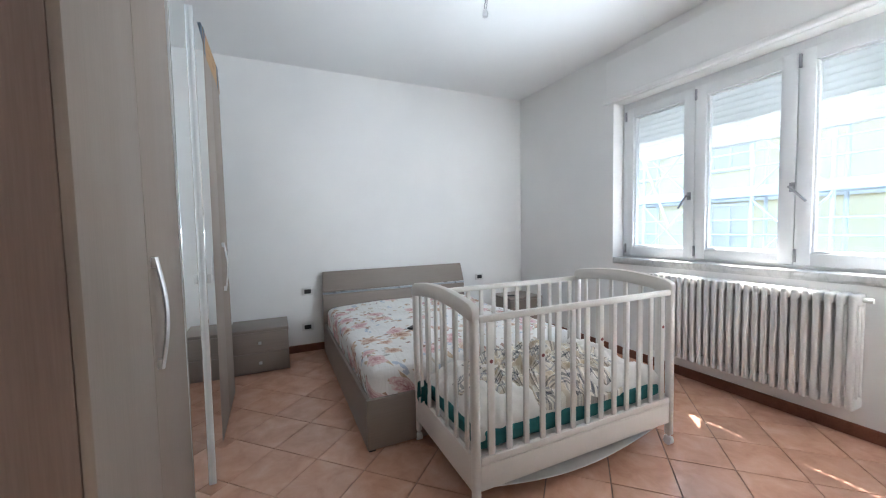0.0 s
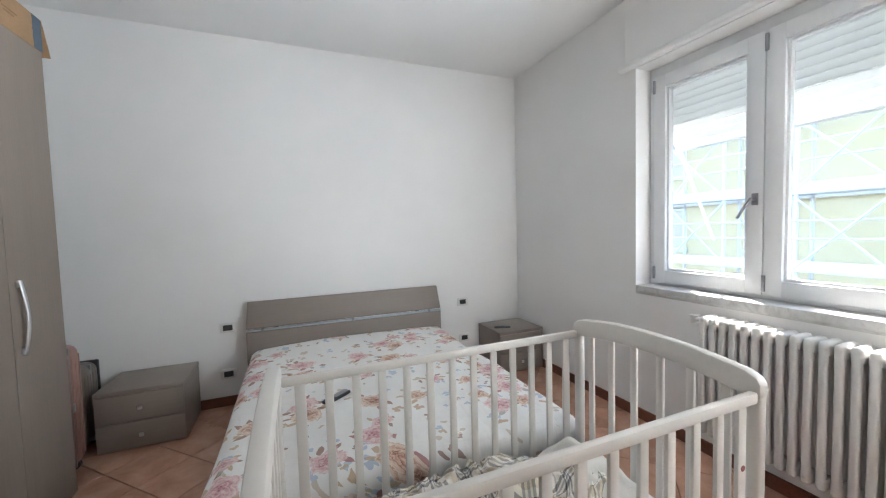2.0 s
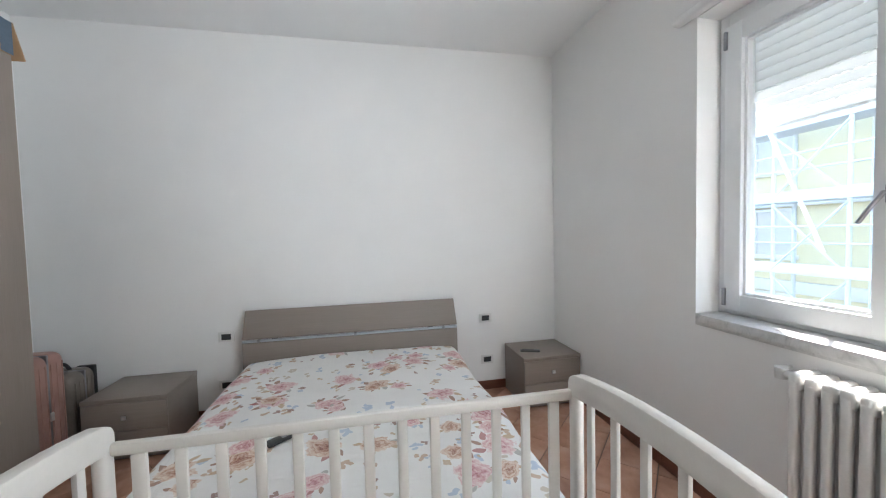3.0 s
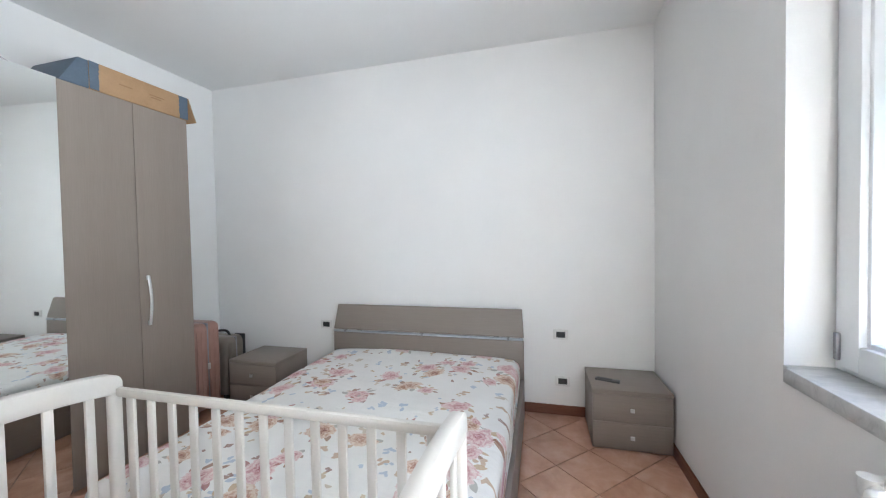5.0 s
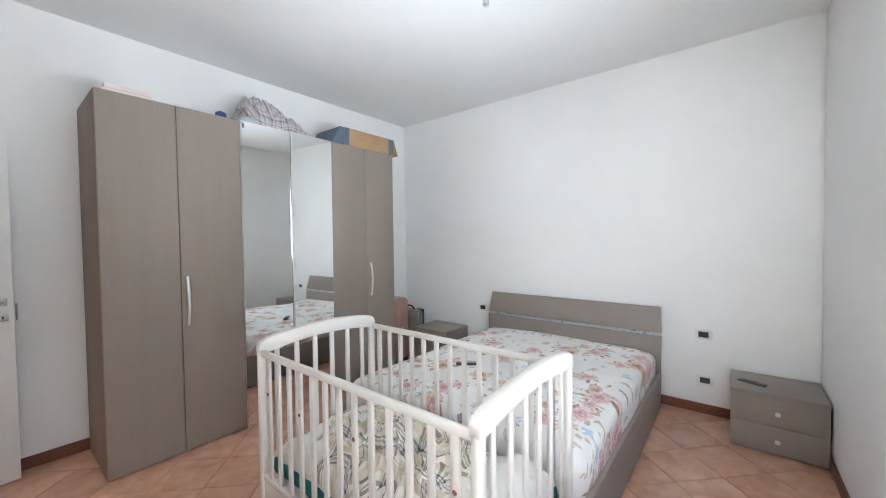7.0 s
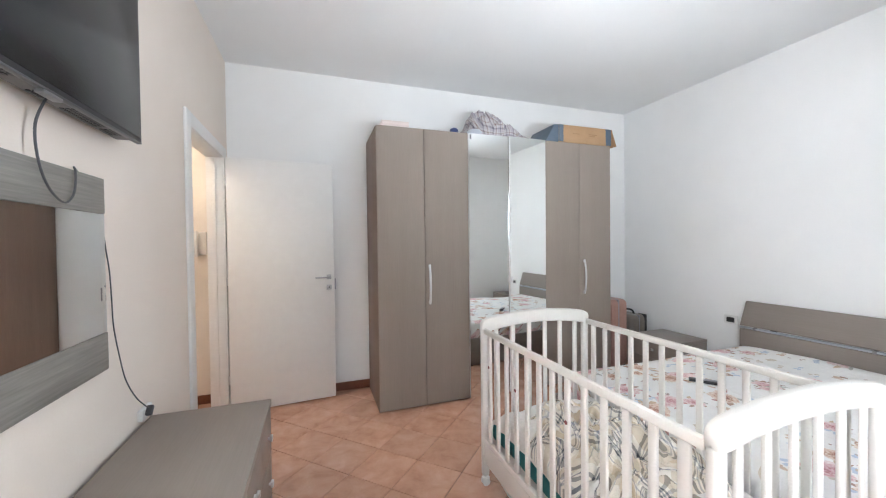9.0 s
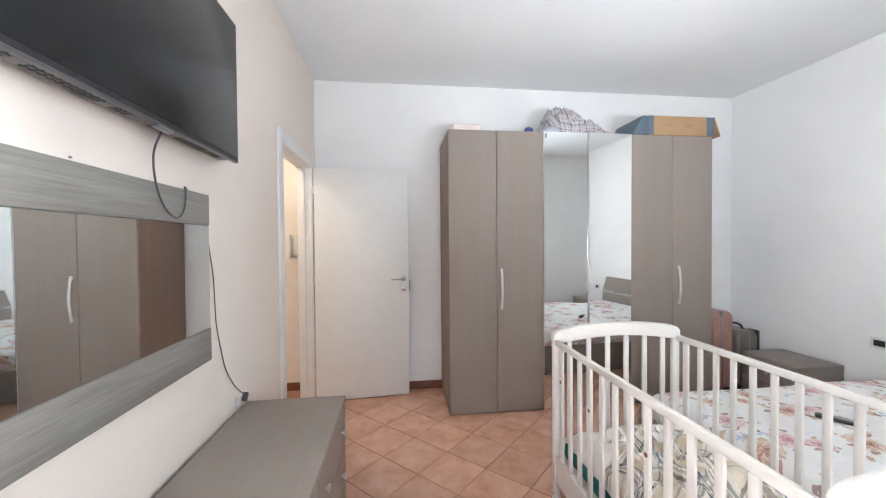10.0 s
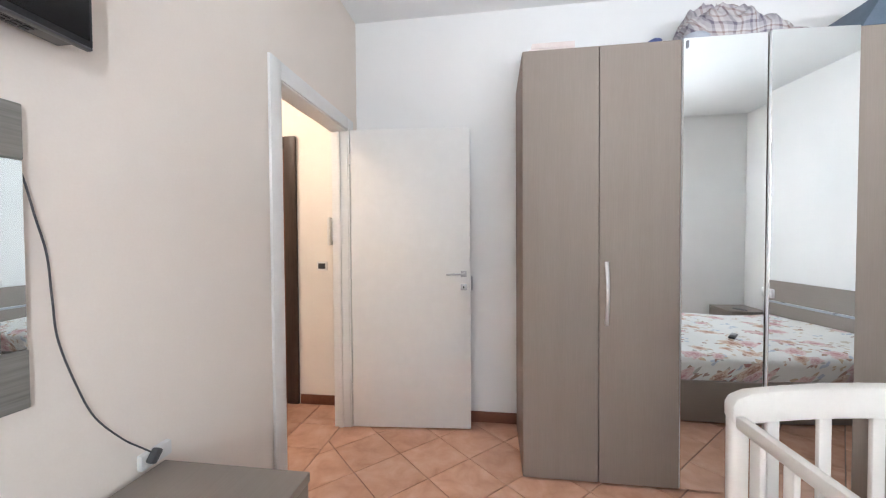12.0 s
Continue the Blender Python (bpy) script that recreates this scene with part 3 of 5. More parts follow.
def window():
    w = thing("window_1", (0, 0, 0), "white three-sash plastic window with chrome handles", "window")
    tagged(w, kind="structure")
    x0, x1 = 4.158, 4.238
    b = 0.048
    bm = bmesh.new()
    rbox(bm, (x0, WY0, WZ0), (x1, WY0 + b, WZ1), 0.003)
    rbox(bm, (x0, WY1 - b, WZ0), (x1, WY1, WZ1), 0.003)
    rbox(bm, (x0, WY0 + b - 0.002, WZ1 - b - 0.03), (x1 - 0.001, WY1 - b + 0.002, WZ1), 0.003)
    rbox(bm, (x0, WY0 + b - 0.002, WZ0), (x1 - 0.001, WY1 - b + 0.002, WZ0 + 0.03), 0.003)
    part("window_frame", bm, PVC, w)
    seams = (0.87, 1.527, 2.180, 2.834)
    for i, (a, c) in enumerate(zip(seams, seams[1:])):
        bm = bmesh.new()
        zs, ze = WZ0 + 0.022, WZ1 - 0.068
        a2, c2 = a + 0.0025, c - 0.0025
        f = 0.083
        xs = x0 - 0.022
        rbox(bm, (xs, a2, zs), (x1 - 0.02, a2 + f, ze), 0.004)
        rbox(bm, (xs, c2 - f, zs), (x1 - 0.02, c2, ze), 0.004)
        rbox(bm, (xs + 0.001, a2 + f - 0.002, zs), (x1 - 0.02, c2 - f + 0.002, zs + f), 0.004)
        rbox(bm, (xs + 0.001, a2 + f - 0.002, ze - f), (x1 - 0.02, c2 - f + 0.002, ze), 0.004)
        sash = part("sash", bm, PVC, w)
        bm = bmesh.new()
        g = 0.014
        for lo, hi in (((xs + 0.02, a2 + f - 0.001, zs + f), (xs + 0.052, a2 + f + g, ze - f)), ((xs + 0.02, c2 - f - g, zs + f), (xs + 0.052, c2 - f + 0.001, ze - f)),
                       ((xs + 0.021, a2 + f, zs + f - 0.001), (xs + 0.052, c2 - f, zs + f + g)), ((xs + 0.021, a2 + f, ze - f - g), (xs + 0.052, c2 - f, ze - f + 0.001))):
            rbox(bm, lo, hi, 0.003)
        part("glazing_bead", bm, PVC, sash)
        bm = bmesh.new()
        rbox(bm, (xs + 0.055, a2 + f - 0.01, zs + f - 0.01), (xs + 0.063, c2 - f + 0.01, ze - f + 0.01))
        pane = part("pane", bm, GLASS, sash, "clear window pane", smooth=False)
        pane.visible_shadow = False
        # hinge covers
        side = c2 - 0.006 if i != 1 else c2 - 0.004
        for z in (zs + 0.02, ze - 0.11):
            bm = bmesh.new()
            rbox(bm, (xs - 0.012, side - 0.008, z), (xs + 0.004, side + 0.008, z + 0.09), 0.004)
            part("hinge_cover", bm, STEEL, sash, "grey hinge cover")
    # handles beside the two meeting lines
    for y, lean in ((2.218, 0.062), (1.542, -0.09)):
        bm = bmesh.new()
        xs = x0 - 0.022
        rbox(bm, (xs - 0.008, y - 0.016, 1.47), (xs, y + 0.016, 1.535), 0.004)
        tube(bm, [(xs - 0.004, y, 1.503), (xs - 0.045, y, 1.503)], 0.009, 12)
        tube(bm, [(xs - 0.042, y - lean * 0.05, 1.508), (xs - 0.048, y + lean * 0.5, 1.455), (xs - 0.05, y + lean, 1.402)], 0.011, 10, 0.007)
        part("window_handle", bm, STEEL, w, "satin chrome window handle turned aside")
    # inner sill
    bm = bmesh.new()
    rbox(bm, (W - 0.016, WY0 - 0.03, WZ0 - 0.045), (W - 0.0005, WY1 - 0.03, WZ0), 0.005)
    rbox(bm, (W - 0.004, WY0 + 0.001, WZ0 - 0.0595), (x1, WY1 - 0.001, WZ0), 0.002)
    solid("window_sill", bm, MARBLE, "worn grey-white marble window sill", "", "", "structure")
    bm = bmesh.new()
    rbox(bm, (x1, WY0, WZ0 - 0.058), (W + 0.38, WY1, WZ0 - 0.02), 0.004)
    solid("outer_sill", bm, MARBLE, "pale stone outer window sill", "", "", "structure")
    # shutter box cover above the window
    bm = bmesh.new()
    rbox(bm, (W - 0.022, WY0 - 0.06, WZ1 + 0.045), (W + 0.002, 2.945, 2.868), 0.004)
    rbox(bm, (W - 0.05, WY0 - 0.08, WZ1 + 0.002), (W + 0.002, 2.985, WZ1 + 0.041), 0.014, 3)
    solid("trim_shutter_box", bm, PAINT, "white painted shutter box cover with a rounded ledge", "", "", "structure")


def shutter():
    """The outside roller shutter, its lower part pushed out on side arms."""
    s = thing("roller_shutter", (4.325, 1.85, WZ1), "half-lowered pale plastic roller shutter with its lower part pushed out", "shutter")
    y0, y1 = WY0 - 1.85 + 0.005, WY1 - 1.85 - 0.005
    pitch = 0.049

    def slat_mesh():
        bm = bmesh.new()
        rbox(bm, (-0.005, y0, 0.0015), (0.005, y1, 0.0475), 0.0015)
        y = y0 + 0.01
        while y < y1 - 0.04:
            rbox(bm, (-0.0046, y, -0.002), (0.0046, y + 0.017, 0.003))
            y += 0.040
        return mesh_of("slat", bm, SHUTTER)
    me = slat_mesh()
    d = Vector((0.52, 0, -0.85)).normalized()
    brk = Vector((0.012, 0, 2.035 - WZ1))
    z = 0.02
    while z > brk.z + pitch * 1.7:
        z -= pitch
        o = new("slat", me)
        o.parent = s
        o.location = (0.0, 0, z)
    p = Vector((0.0, 0, z))
    for i in range(4):
        o = new("slat", me)
        o.parent = s
        o.rotation_euler = (0, -math.atan2(d.x, -d.z), 0)
        o.location = p + d * pitch * (i + 1)
    end = p + d * pitch * 4
    bm = bmesh.new()
    rbox(bm, (end.x - 0.006, y0, end.z - 0.014), (end.x + 0.008, y1, end.z - 0.001), 0.003)
    part("bottom_bar", bm, SHUTTER, s)
    for y in (y0 + 0.012, y1 - 0.012):
        foot = p + d * 0.98
        bm = bmesh.new()
        tube(bm, [p + Vector((0.004, y, 0.02)), foot + Vector((0, y, 0))], 0.010, 8)
        part("arm", bm, POLE, s, "pale metal side arm")
        bm = bmesh.new()
        rbox(bm, (-0.02, y - 0.014 if y < 0 else y - 0.008, WZ0 - WZ1 - 0.0), (0.03, y + 0.008 if y < 0 else y + 0.014, 0.0), 0.003)
        part("guide", bm, PVC, s)


def outside():
    g = box_solid("ground", (-400, -400, -9.2), (400, 400, -9.0), 0, ASPHALT, "grey asphalt street far below", "structure")
    house = thing("apartment_building", (17.0, 6, -9.0), "yellow rendered apartment block with white balcony bands", "building")
    bm = bmesh.new()
    rbox(bm, (0, -32, 0), (10, 32, 19.5))
    part("wall", bm, FACADE, house)
    bm = bmesh.new()
    rbox(bm, (-0.6, -32.6, 19.5), (10.6, 32.6, 20.1), 0.05)
    part("roof", bm, FACWHITE, house)
    for k in range(6):
        z = 1.9 + 3.05 * k
        bm = bmesh.new()
        rbox(bm, (-0.18, -32, z), (0.02, 32, z + 0.42), 0.02)
        part("string_course", bm, FACWHITE, house, "white band between storeys")
    bm = bmesh.new()
    rbox(bm, (0, -0.62, 0), (0.1, 0.62, 1.6), 0.02)
    me = mesh_of("window", bm, FACGLASS)
    bm = bmesh.new()
    for lo, hi in (((-0.06, -0.72, -0.1), (0.06, -0.6, 1.7)), ((-0.06, 0.6, -0.1), (0.06, 0.72, 1.7)), ((-0.06, -0.6, 1.58), (0.06, 0.6, 1.7)),
                   ((-0.1, -0.8, -0.14), (0.06, 0.8, 0.02)), ((-0.05, -0.03, 0.0), (0.03, 0.03, 1.6))):
        rbox(bm, lo, hi, 0.01)
    fme = mesh_of("window_frame", bm, FACWHITE)
    for k in range(6):
        for j in range(12):
            o = new("window", me)
            o.parent = house
            o.location = (-0.03, -24 + 4.3 * j + (0.7 if j % 3 == 0 else 0), 2.95 + 3.05 * k - 3.05 + 0.25)
            fr = new("window_frame", fme)
            fr.parent = o
    sc = thing("scaffolding", (16.0, 6, -9.0), "pale metal scaffolding with decks and cross braces", "scaffolding")
    bm = bmesh.new()
    tube(bm, [(0, 0, 0), (0, 0, 19)], 0.055, 8)
    pole = mesh_of("pole", bm, POLE)
    n = 22
    ys = [-20 + 1.9 * j for j in range(n)]
    for x in (-0.1, -0.95):
        for y in ys:
            o = new("pole", pole)
            o.parent = sc
            o.location = (x, y, 0)
    for k in range(8):
        z = 2.3 + 2.2 * k
        bm = bmesh.new()
        rbox(bm, (-1.0, -20.3, z), (-0.05, 20.3, z + 0.06), 0.01)
        rbox(bm, (-1.03, -20.3, z), (-0.99, 20.3, z + 0.32), 0.01)
        part("deck", bm, POLE, sc, "scaffold deck with toe board")
        for dz in (0.95, 1.45):
            bm = bmesh.new()
            tube(bm, [(-0.98, -20.3, z + dz), (-0.98, 20.3, z + dz)], 0.03, 6)
            part("guard_rail", bm, POLE, sc)
    for k in range(1, 7):
        z = 2.3 + 2.2 * k
        for j in range(0, n - 1, 2):
            bm = bmesh.new()
            tube(bm, [(-0.99, ys[j], z + 0.1), (-0.99, ys[j + 1], z + 2.1)], 0.03, 6)
            tube(bm, [(-1.02, ys[j + 1], z + 0.1), (-1.02, ys[j], z + 2.1)], 0.03, 6)
            part("cross_brace", bm, POLE, sc)


def floor_tiles():
    """Terracotta tiles on the diagonal in the room, square in the hall; pieces cut at the walls."""
    fl = bpy.data.objects["floor"]
    half = 0.216
    joint = 0.0035

    def clip(poly, x0, x1, y0, y1):
        for ax, lim, sgn in ((0, x0, 1), (0, x1, -1), (1, y0, 1), (1, y1, -1)):
            out = []
            for i, p in enumerate(poly):
                q = poly[(i + 1) % len(poly)]
                ip, iq = (p[ax] - lim) * sgn >= 0, (q[ax] - lim) * sgn >= 0
                if ip:
                    out.append(p)
                if ip != iq:
                    t = (lim - p[ax]) / (q[ax] - p[ax])
                    out.append((p[0] + (q[0] - p[0]) * t, p[1] + (q[1] - p[1]) * t))
            poly = out
            if len(poly) < 3:
                return []
        return poly

    def tile_mesh(poly):
        c = Vector((sum(p[0] for p in poly) / len(poly), sum(p[1] for p in poly) / len(poly), 0))
        bm = bmesh.new()
        rings = []
        for inset, z in ((0, -0.008), (0, -0.0025), (0.0022, 0.0)):
            ring = []
            for p in poly:
                d = Vector((p[0], p[1], 0)) - c
                ring.append(bm.verts.new(c + d * (1 - inset / max(d.length, 0.02)) + Vector((0, 0, z))))
            rings.append(ring)
        n = len(poly)
        for a, b in zip(rings, rings[1:]):
            for k in range(n):
                bm.faces.new((a[k], a[(k + 1) % n], b[(k + 1) % n], b[k]))
        bm.faces.new(rings[-1])
        return mesh_of("tile", bm, TILE, smooth=False)

    def place(me, x, y, turn=0.0):
        o = new("tile", me)
        o.parent = fl
        o.location = (x, y, random.uniform(-0.0006, 0.0006))
        o.rotation_euler = (0, 0, turn)
    r = half - joint
    whole = tile_mesh([(r, 0), (0, r), (-r, 0), (0, -r)])
    for i in range(-3, 20):
        for j in range(-3, 22):
            if (i + j) % 2 == 0:
                continue
            cx, cy = 0.469 + half * i, 0.439 + half * j
            full = [(cx + r, cy), (cx, cy + r), (cx - r, cy), (cx, cy - r)]
            cut = clip(full, 0.002, W - 0.002, -0.07, L - 0.002)
            if not cut:
                continue
            if cut == full:
                place(whole, cx, cy, (i * 7 + j * 3) % 4 * math.pi / 2)
                continue
            xs, ys = [p[0] for p in cut], [p[1] for p in cut]
            if max(xs) - min(xs) < 0.012 or max(ys) - min(ys) < 0.012:
                continue
            if max(ys) < 0.0 and (max(xs) < DX0 or min(xs) > DX1):
                continue
            place(tile_mesh([(p[0] - cx, p[1] - cy) for p in cut]), cx, cy)
    s = 0.1525 - 0.0035
    sq = tile_mesh([(s, -s), (s, s), (-s, s), (-s, -s)])
    for i in range(6):
        for j in range(6):
            cx, cy = 0.03 + 0.305 * i, -0.225 - 0.305 * j
            cut = clip([(cx + s, cy - s), (cx + s, cy + s), (cx - s, cy + s), (cx - s, cy - s)], -0.128, 1.598, -1.898, -0.072)
            if len(cut) == 4 and abs(cut[0][0] - cx - s) < 1e-6 and min(p[0] for p in cut) == cx - s and min(p[1] for p in cut) == cy - s:
                place(sq, cx, cy)
            elif cut and max(p[0] for p in cut) - min(p[0] for p in cut) > 0.012:
                place(tile_mesh([(p[0] - cx, p[1] - cy) for p in cut]), cx, cy)


# ---------- things ----------
def handle_mesh(bm, x, y, z0, z1, out=0.03):
    """A bowed bar handle, standing off a face that looks along +x."""
    rbox(bm, (x - 0.002, y - 0.009, z0), (x + 0.012, y + 0.009, z0 + 0.03), 0.003)
    rbox(bm, (x - 0.002, y - 0.009, z1 - 0.03), (x + 0.012, y + 0.009, z1), 0.003)
    pts = [(x + 0.010 + (out - 0.010) * math.sin(math.pi * k / 12), y, z0 + (z1 - z0) * k / 12) for k in range(13)]
    tube(bm, pts, 0.010, 10, 0.006)


def wardrobe():
    y0, y1, h, fx = 1.18, 3.553, 2.352, 0.62
    ob = thing("wardrobe", (0.02, y0, 0), "tall taupe six-door wardrobe with two mirrored middle doors", "wardrobe")
    d = fx - 0.02 - 0.022
    n = y1 - y0
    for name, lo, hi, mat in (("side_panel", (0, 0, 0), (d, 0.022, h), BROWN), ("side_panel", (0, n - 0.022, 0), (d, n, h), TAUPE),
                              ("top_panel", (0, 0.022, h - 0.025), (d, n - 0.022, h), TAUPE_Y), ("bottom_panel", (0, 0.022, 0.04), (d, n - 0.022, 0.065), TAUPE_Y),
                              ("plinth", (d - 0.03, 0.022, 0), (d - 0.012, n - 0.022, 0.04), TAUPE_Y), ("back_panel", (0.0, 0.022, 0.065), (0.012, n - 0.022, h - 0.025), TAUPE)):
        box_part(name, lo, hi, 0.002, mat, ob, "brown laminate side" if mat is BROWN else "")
    edges = [1.18, 1.580, 1.983, 2.376, 2.774, 3.171, 3.553]
    for i, (a, b) in enumerate(zip(edges, edges[1:])):
        a, b = a - y0 + 0.0018, b - y0 - 0.0018
        if i in (2, 3):
            # the second mirror door stands slightly ajar, hung on its far edge
            wd = b - a
            bm = bmesh.new()
            rbox(bm, (0, -wd, 0.012), (0.0175, 0, h - 0.003), 0.002)
            door = part("mirror_door", bm, ALU, ob, "full-height mirror door with pale edges")
            door.location = (d + 0.001, b, 0)
            door.rotation_euler = (0, radians(0.3), radians(2.7 if i == 3 else 0.0))
            bm = bmesh.new()
            rbox(bm, (0.0177, -wd + 0.001, 0.013), (0.0212, -0.001, h - 0.004), 0.001, 1)
            part("mirror", bm, MIRROR, door, "clear mirror glass", smooth=False)
            bm = bmesh.new()
            if i == 2:
                rbox(bm, (0.0212, -wd + 0.012, h - 0.055), (0.029, -wd + 0.024, h - 0.018), 0.003)
                part("hook", bm, STEEL, door, "small metal hook at the top")
            else:
                rbox(bm, (0.0212, -wd + 0.002, 1.03), (0.040, -wd + 0.014, 1.075), 0.003)
                part("knob", bm, CHROME, door)
        else:
            door = box_part("door", (d + 0.001, a, 0.012), (d + 0.022, b, h - 0.003), 0.002, TAUPE, ob)
            if i in (1, 5):
                bm = bmesh.new()
                handle_mesh(bm, d + 0.022, a + 0.035 if i == 1 else a + 0.05, 0.872, 1.208)
                part("handle", bm, CHROME, door, "bowed satin chrome handle")


def bed():
    x0, x1, yf, yb = 1.388, 3.062, 2.30, 4.345
    ob = thing("double_bed", ((x0 + x1) / 2, (yf + yb) / 2, 0), "taupe laminate double bed with a slanted headboard", "bed")
    ox, oy = (x0 + x1) / 2, (yf + yb) / 2
    a, b, f, k = x0 - ox, x1 - ox, yf - oy, yb - oy
    box_part("side_rail", (a, f + 0.022, 0.012), (a + 0.025, k - 0.10, 0.305), 0.002, TAUPE_Y, ob)
    box_part("side_rail", (b - 0.025, f + 0.022, 0.012), (b, k - 0.10, 0.305), 0.002, TAUPE_Y, ob)
    box_part("foot_panel", (a, f, 0.012), (b, f + 0.022, 0.305), 0.002, TAUPE_H, ob)
    for x in (a + 0.006, b - 0.046):
        for y in (f + 0.006, k - 0.17):
            box_part("foot", (x, y, 0), (x + 0.04, y + 0.04, 0.0125), 0.002, BLACK, ob)
    box_part("slat_base", (a + 0.025, f + 0.022, 0.2), (b - 0.025, k - 0.1, 0.23), 0.002, BLACK, ob)

    def board(name, z0, z1, ya, yb_, inset0, inset1):
        bm = bmesh.new()
        t = 0.024
        vs = []
        for y in (0, t):
            vs.append([bm.verts.new(p) for p in ((a + inset0, ya + y, z0), (b - inset0, ya + y, z0), (b - inset1, yb_ + y, z1), (a + inset1, yb_ + y, z1))])
        for i in range(4):
            bm.faces.new((vs[0][i], vs[0][(i + 1) % 4], vs[1][(i + 1) % 4], vs[1][i]))
        bm.faces.new(vs[0][::-1])
        bm.faces.new(vs[1])
        bmesh.ops.bevel(bm, geom=bm.edges[:], offset=0.004, segments=2, profile=0.5, affect="EDGES")
        return part(name, bm, TAUPE_H, ob)
    board("headboard_lower", 0.03, 0.602, k - 0.098, k - 0.085, 0.0, 0.0)
    board("headboard_upper", 0.628, 0.840, k - 0.084, k - 0.026, 0.0, 0.014)
    bm = bmesh.new()
    rbox(bm, (a + 0.004, k - 0.094, 0.6065), (b - 0.004, k - 0.072, 0.6235), 0.003)
    part("metal_strip", bm, STRIP, ob, "thin metal strip between the headboard panels")
    for x in (a + 0.12, 0.0, b - 0.12):
        bm = bmesh.new()
        rbox(bm, (x - 0.010, k - 0.100, 0.603), (x + 0.010, k - 0.070, 0.627), 0.003)
        part("bracket", bm, STEEL, ob)
    for x in (a + 0.2, b - 0.24):
        box_part("headboard_post", (x, k - 0.03, 0.03), (x + 0.04, k - 0.004, 0.70), 0.003, BLACK, ob)
    bm = bmesh.new()
    soft_box(bm, (x0 + 0.036, yf + 0.036, 0.231), (x1 - 0.030, yb - 0.115, 0.468), 0.06, 34, 0.014, 3.2, 4)
    for v in bm.verts:
        # slight crown and dips, tucked sides
        if v.co.z > 0.40:
            v.co.z += 0.012 * noise.noise(Vector((v.co.x * 2.2, v.co.y * 2.2, 3))) + 0.012 * math.sin(math.pi * (v.co.x - x0) / (x1 - x0)) + 0.03 * max(0.0, math.sin(math.pi * (v.co.x - x0) / (x1 - x0))) * max(0.0, (v.co.y - 3.6) / 0.63) ** 2
    m = thing("mattress", (ox, oy, 0.231), "mattress under a white fitted sheet with pink roses", "mattress")
    bm.transform(Matrix.Translation((-ox, -oy, -0.231)))
    part("fitted_sheet", bm, FLORAL, m)
    bm = bmesh.new()
    p, q, r, u = x0 + 0.038 - ox, x1 - 0.032 - ox, yf + 0.038 - oy, yb - 0.117 - oy
    ring = [(p, r), (q, r), (q, u), (p, u)]
    for i in range(4):
        (xa, ya), (xb, yb_) = ring[i], ring[(i + 1) % 4]
        pts = [(xa + (xb - xa) * k / 30, ya + (yb_ - ya) * k / 30, 0.062 + 0.006 * noise.noise(Vector((i * 3, k * 0.7, 2)))) for k in range(2, 29)]
        tube(bm, pts, 0.006, 6)
    part("elastic_hem", bm, FLORAL, m)


def nightstand():
    n = thing("nightstand", (0.795, 4.138, 0), "low taupe two-drawer nightstand beside the bed", "nightstand", "nightstands by the bed")
    w, d = 0.24, 0.215
    box_part("body", (-w, -d + 0.018, 0.0), (w, d, 0.372), 0.002, TAUPE_H, n)
    box_part("top", (-w - 0.003, -d, 0.3735), (w + 0.003, d, 0.402), 0.003, TAUPE_H, n)
    for z0, z1 in ((0.012, 0.186), (0.190, 0.3705)):
        dr = box_part("drawer", (-w + 0.001, -d, z0), (w - 0.001, -d + 0.018, z1), 0.002, TAUPE_H, n)
        bm = bmesh.new()
        zc = (z0 + z1) / 2
        rbox(bm, (-0.013, -d - 0.02, zc - 0.013), (0.013, -d - 0.008, zc + 0.013), 0.004)
        tube(bm, [(0, -d + 0.001, zc), (0, -d - 0.012, zc)], 0.006, 8)
        part("knob", bm, CHROME, dr, "small square chrome knob")
    other = copy_thing(n, pose(3.762, 4.145, 0))
    tagged(other, "low taupe two-drawer nightstand with a remote on it")


def dresser():
    x0, x1, yf, h = 1.69, 2.93, 0.494, 0.662
    ob = thing("dresser", ((x0 + x1) / 2, 0.25, 0), "taupe laminate chest of drawers under the wall mirror", "dresser")
    a, b = x0 - (x0 + x1) / 2, (x1 - x0) / 2
    box_part("body", (a + 0.003, -0.225, 0.0), (b - 0.003, yf - 0.25 - 0.02, h - 0.03), 0.002, TAUPE, ob)
    box_part("top", (a, -0.226, h - 0.0285), (b, yf - 0.25 + 0.002, h), 0.003, TAUPE_H, ob)
    f0, f1 = yf - 0.25 - 0.0195, yf - 0.25 - 0.002
    zs = (0.012, 0.22, 0.425, h - 0.031)
    for z0, z1 in zip(zs, zs[1:]):
        for xa, xb in ((a + 0.003, -0.002), (0.002, b - 0.003)):
            dr = box_part("drawer", (xa, f0, z0 + 0.002), (xb, f1, z1 - 0.002), 0.002, TAUPE_H, ob)
            for x in (xa + 0.11, xb - 0.11):
                bm = bmesh.new()
                zc = (z0 + z1) / 2
                rbox(bm, (x - 0.013, f1 + 0.008, zc - 0.013), (x + 0.013, f1 + 0.02, zc + 0.013), 0.004)
                tube(bm, [(x, f1 - 0.001, zc), (x, f1 + 0.012, zc)], 0.006, 8)
                part("knob", bm, CHROME, dr, "small square chrome knob")


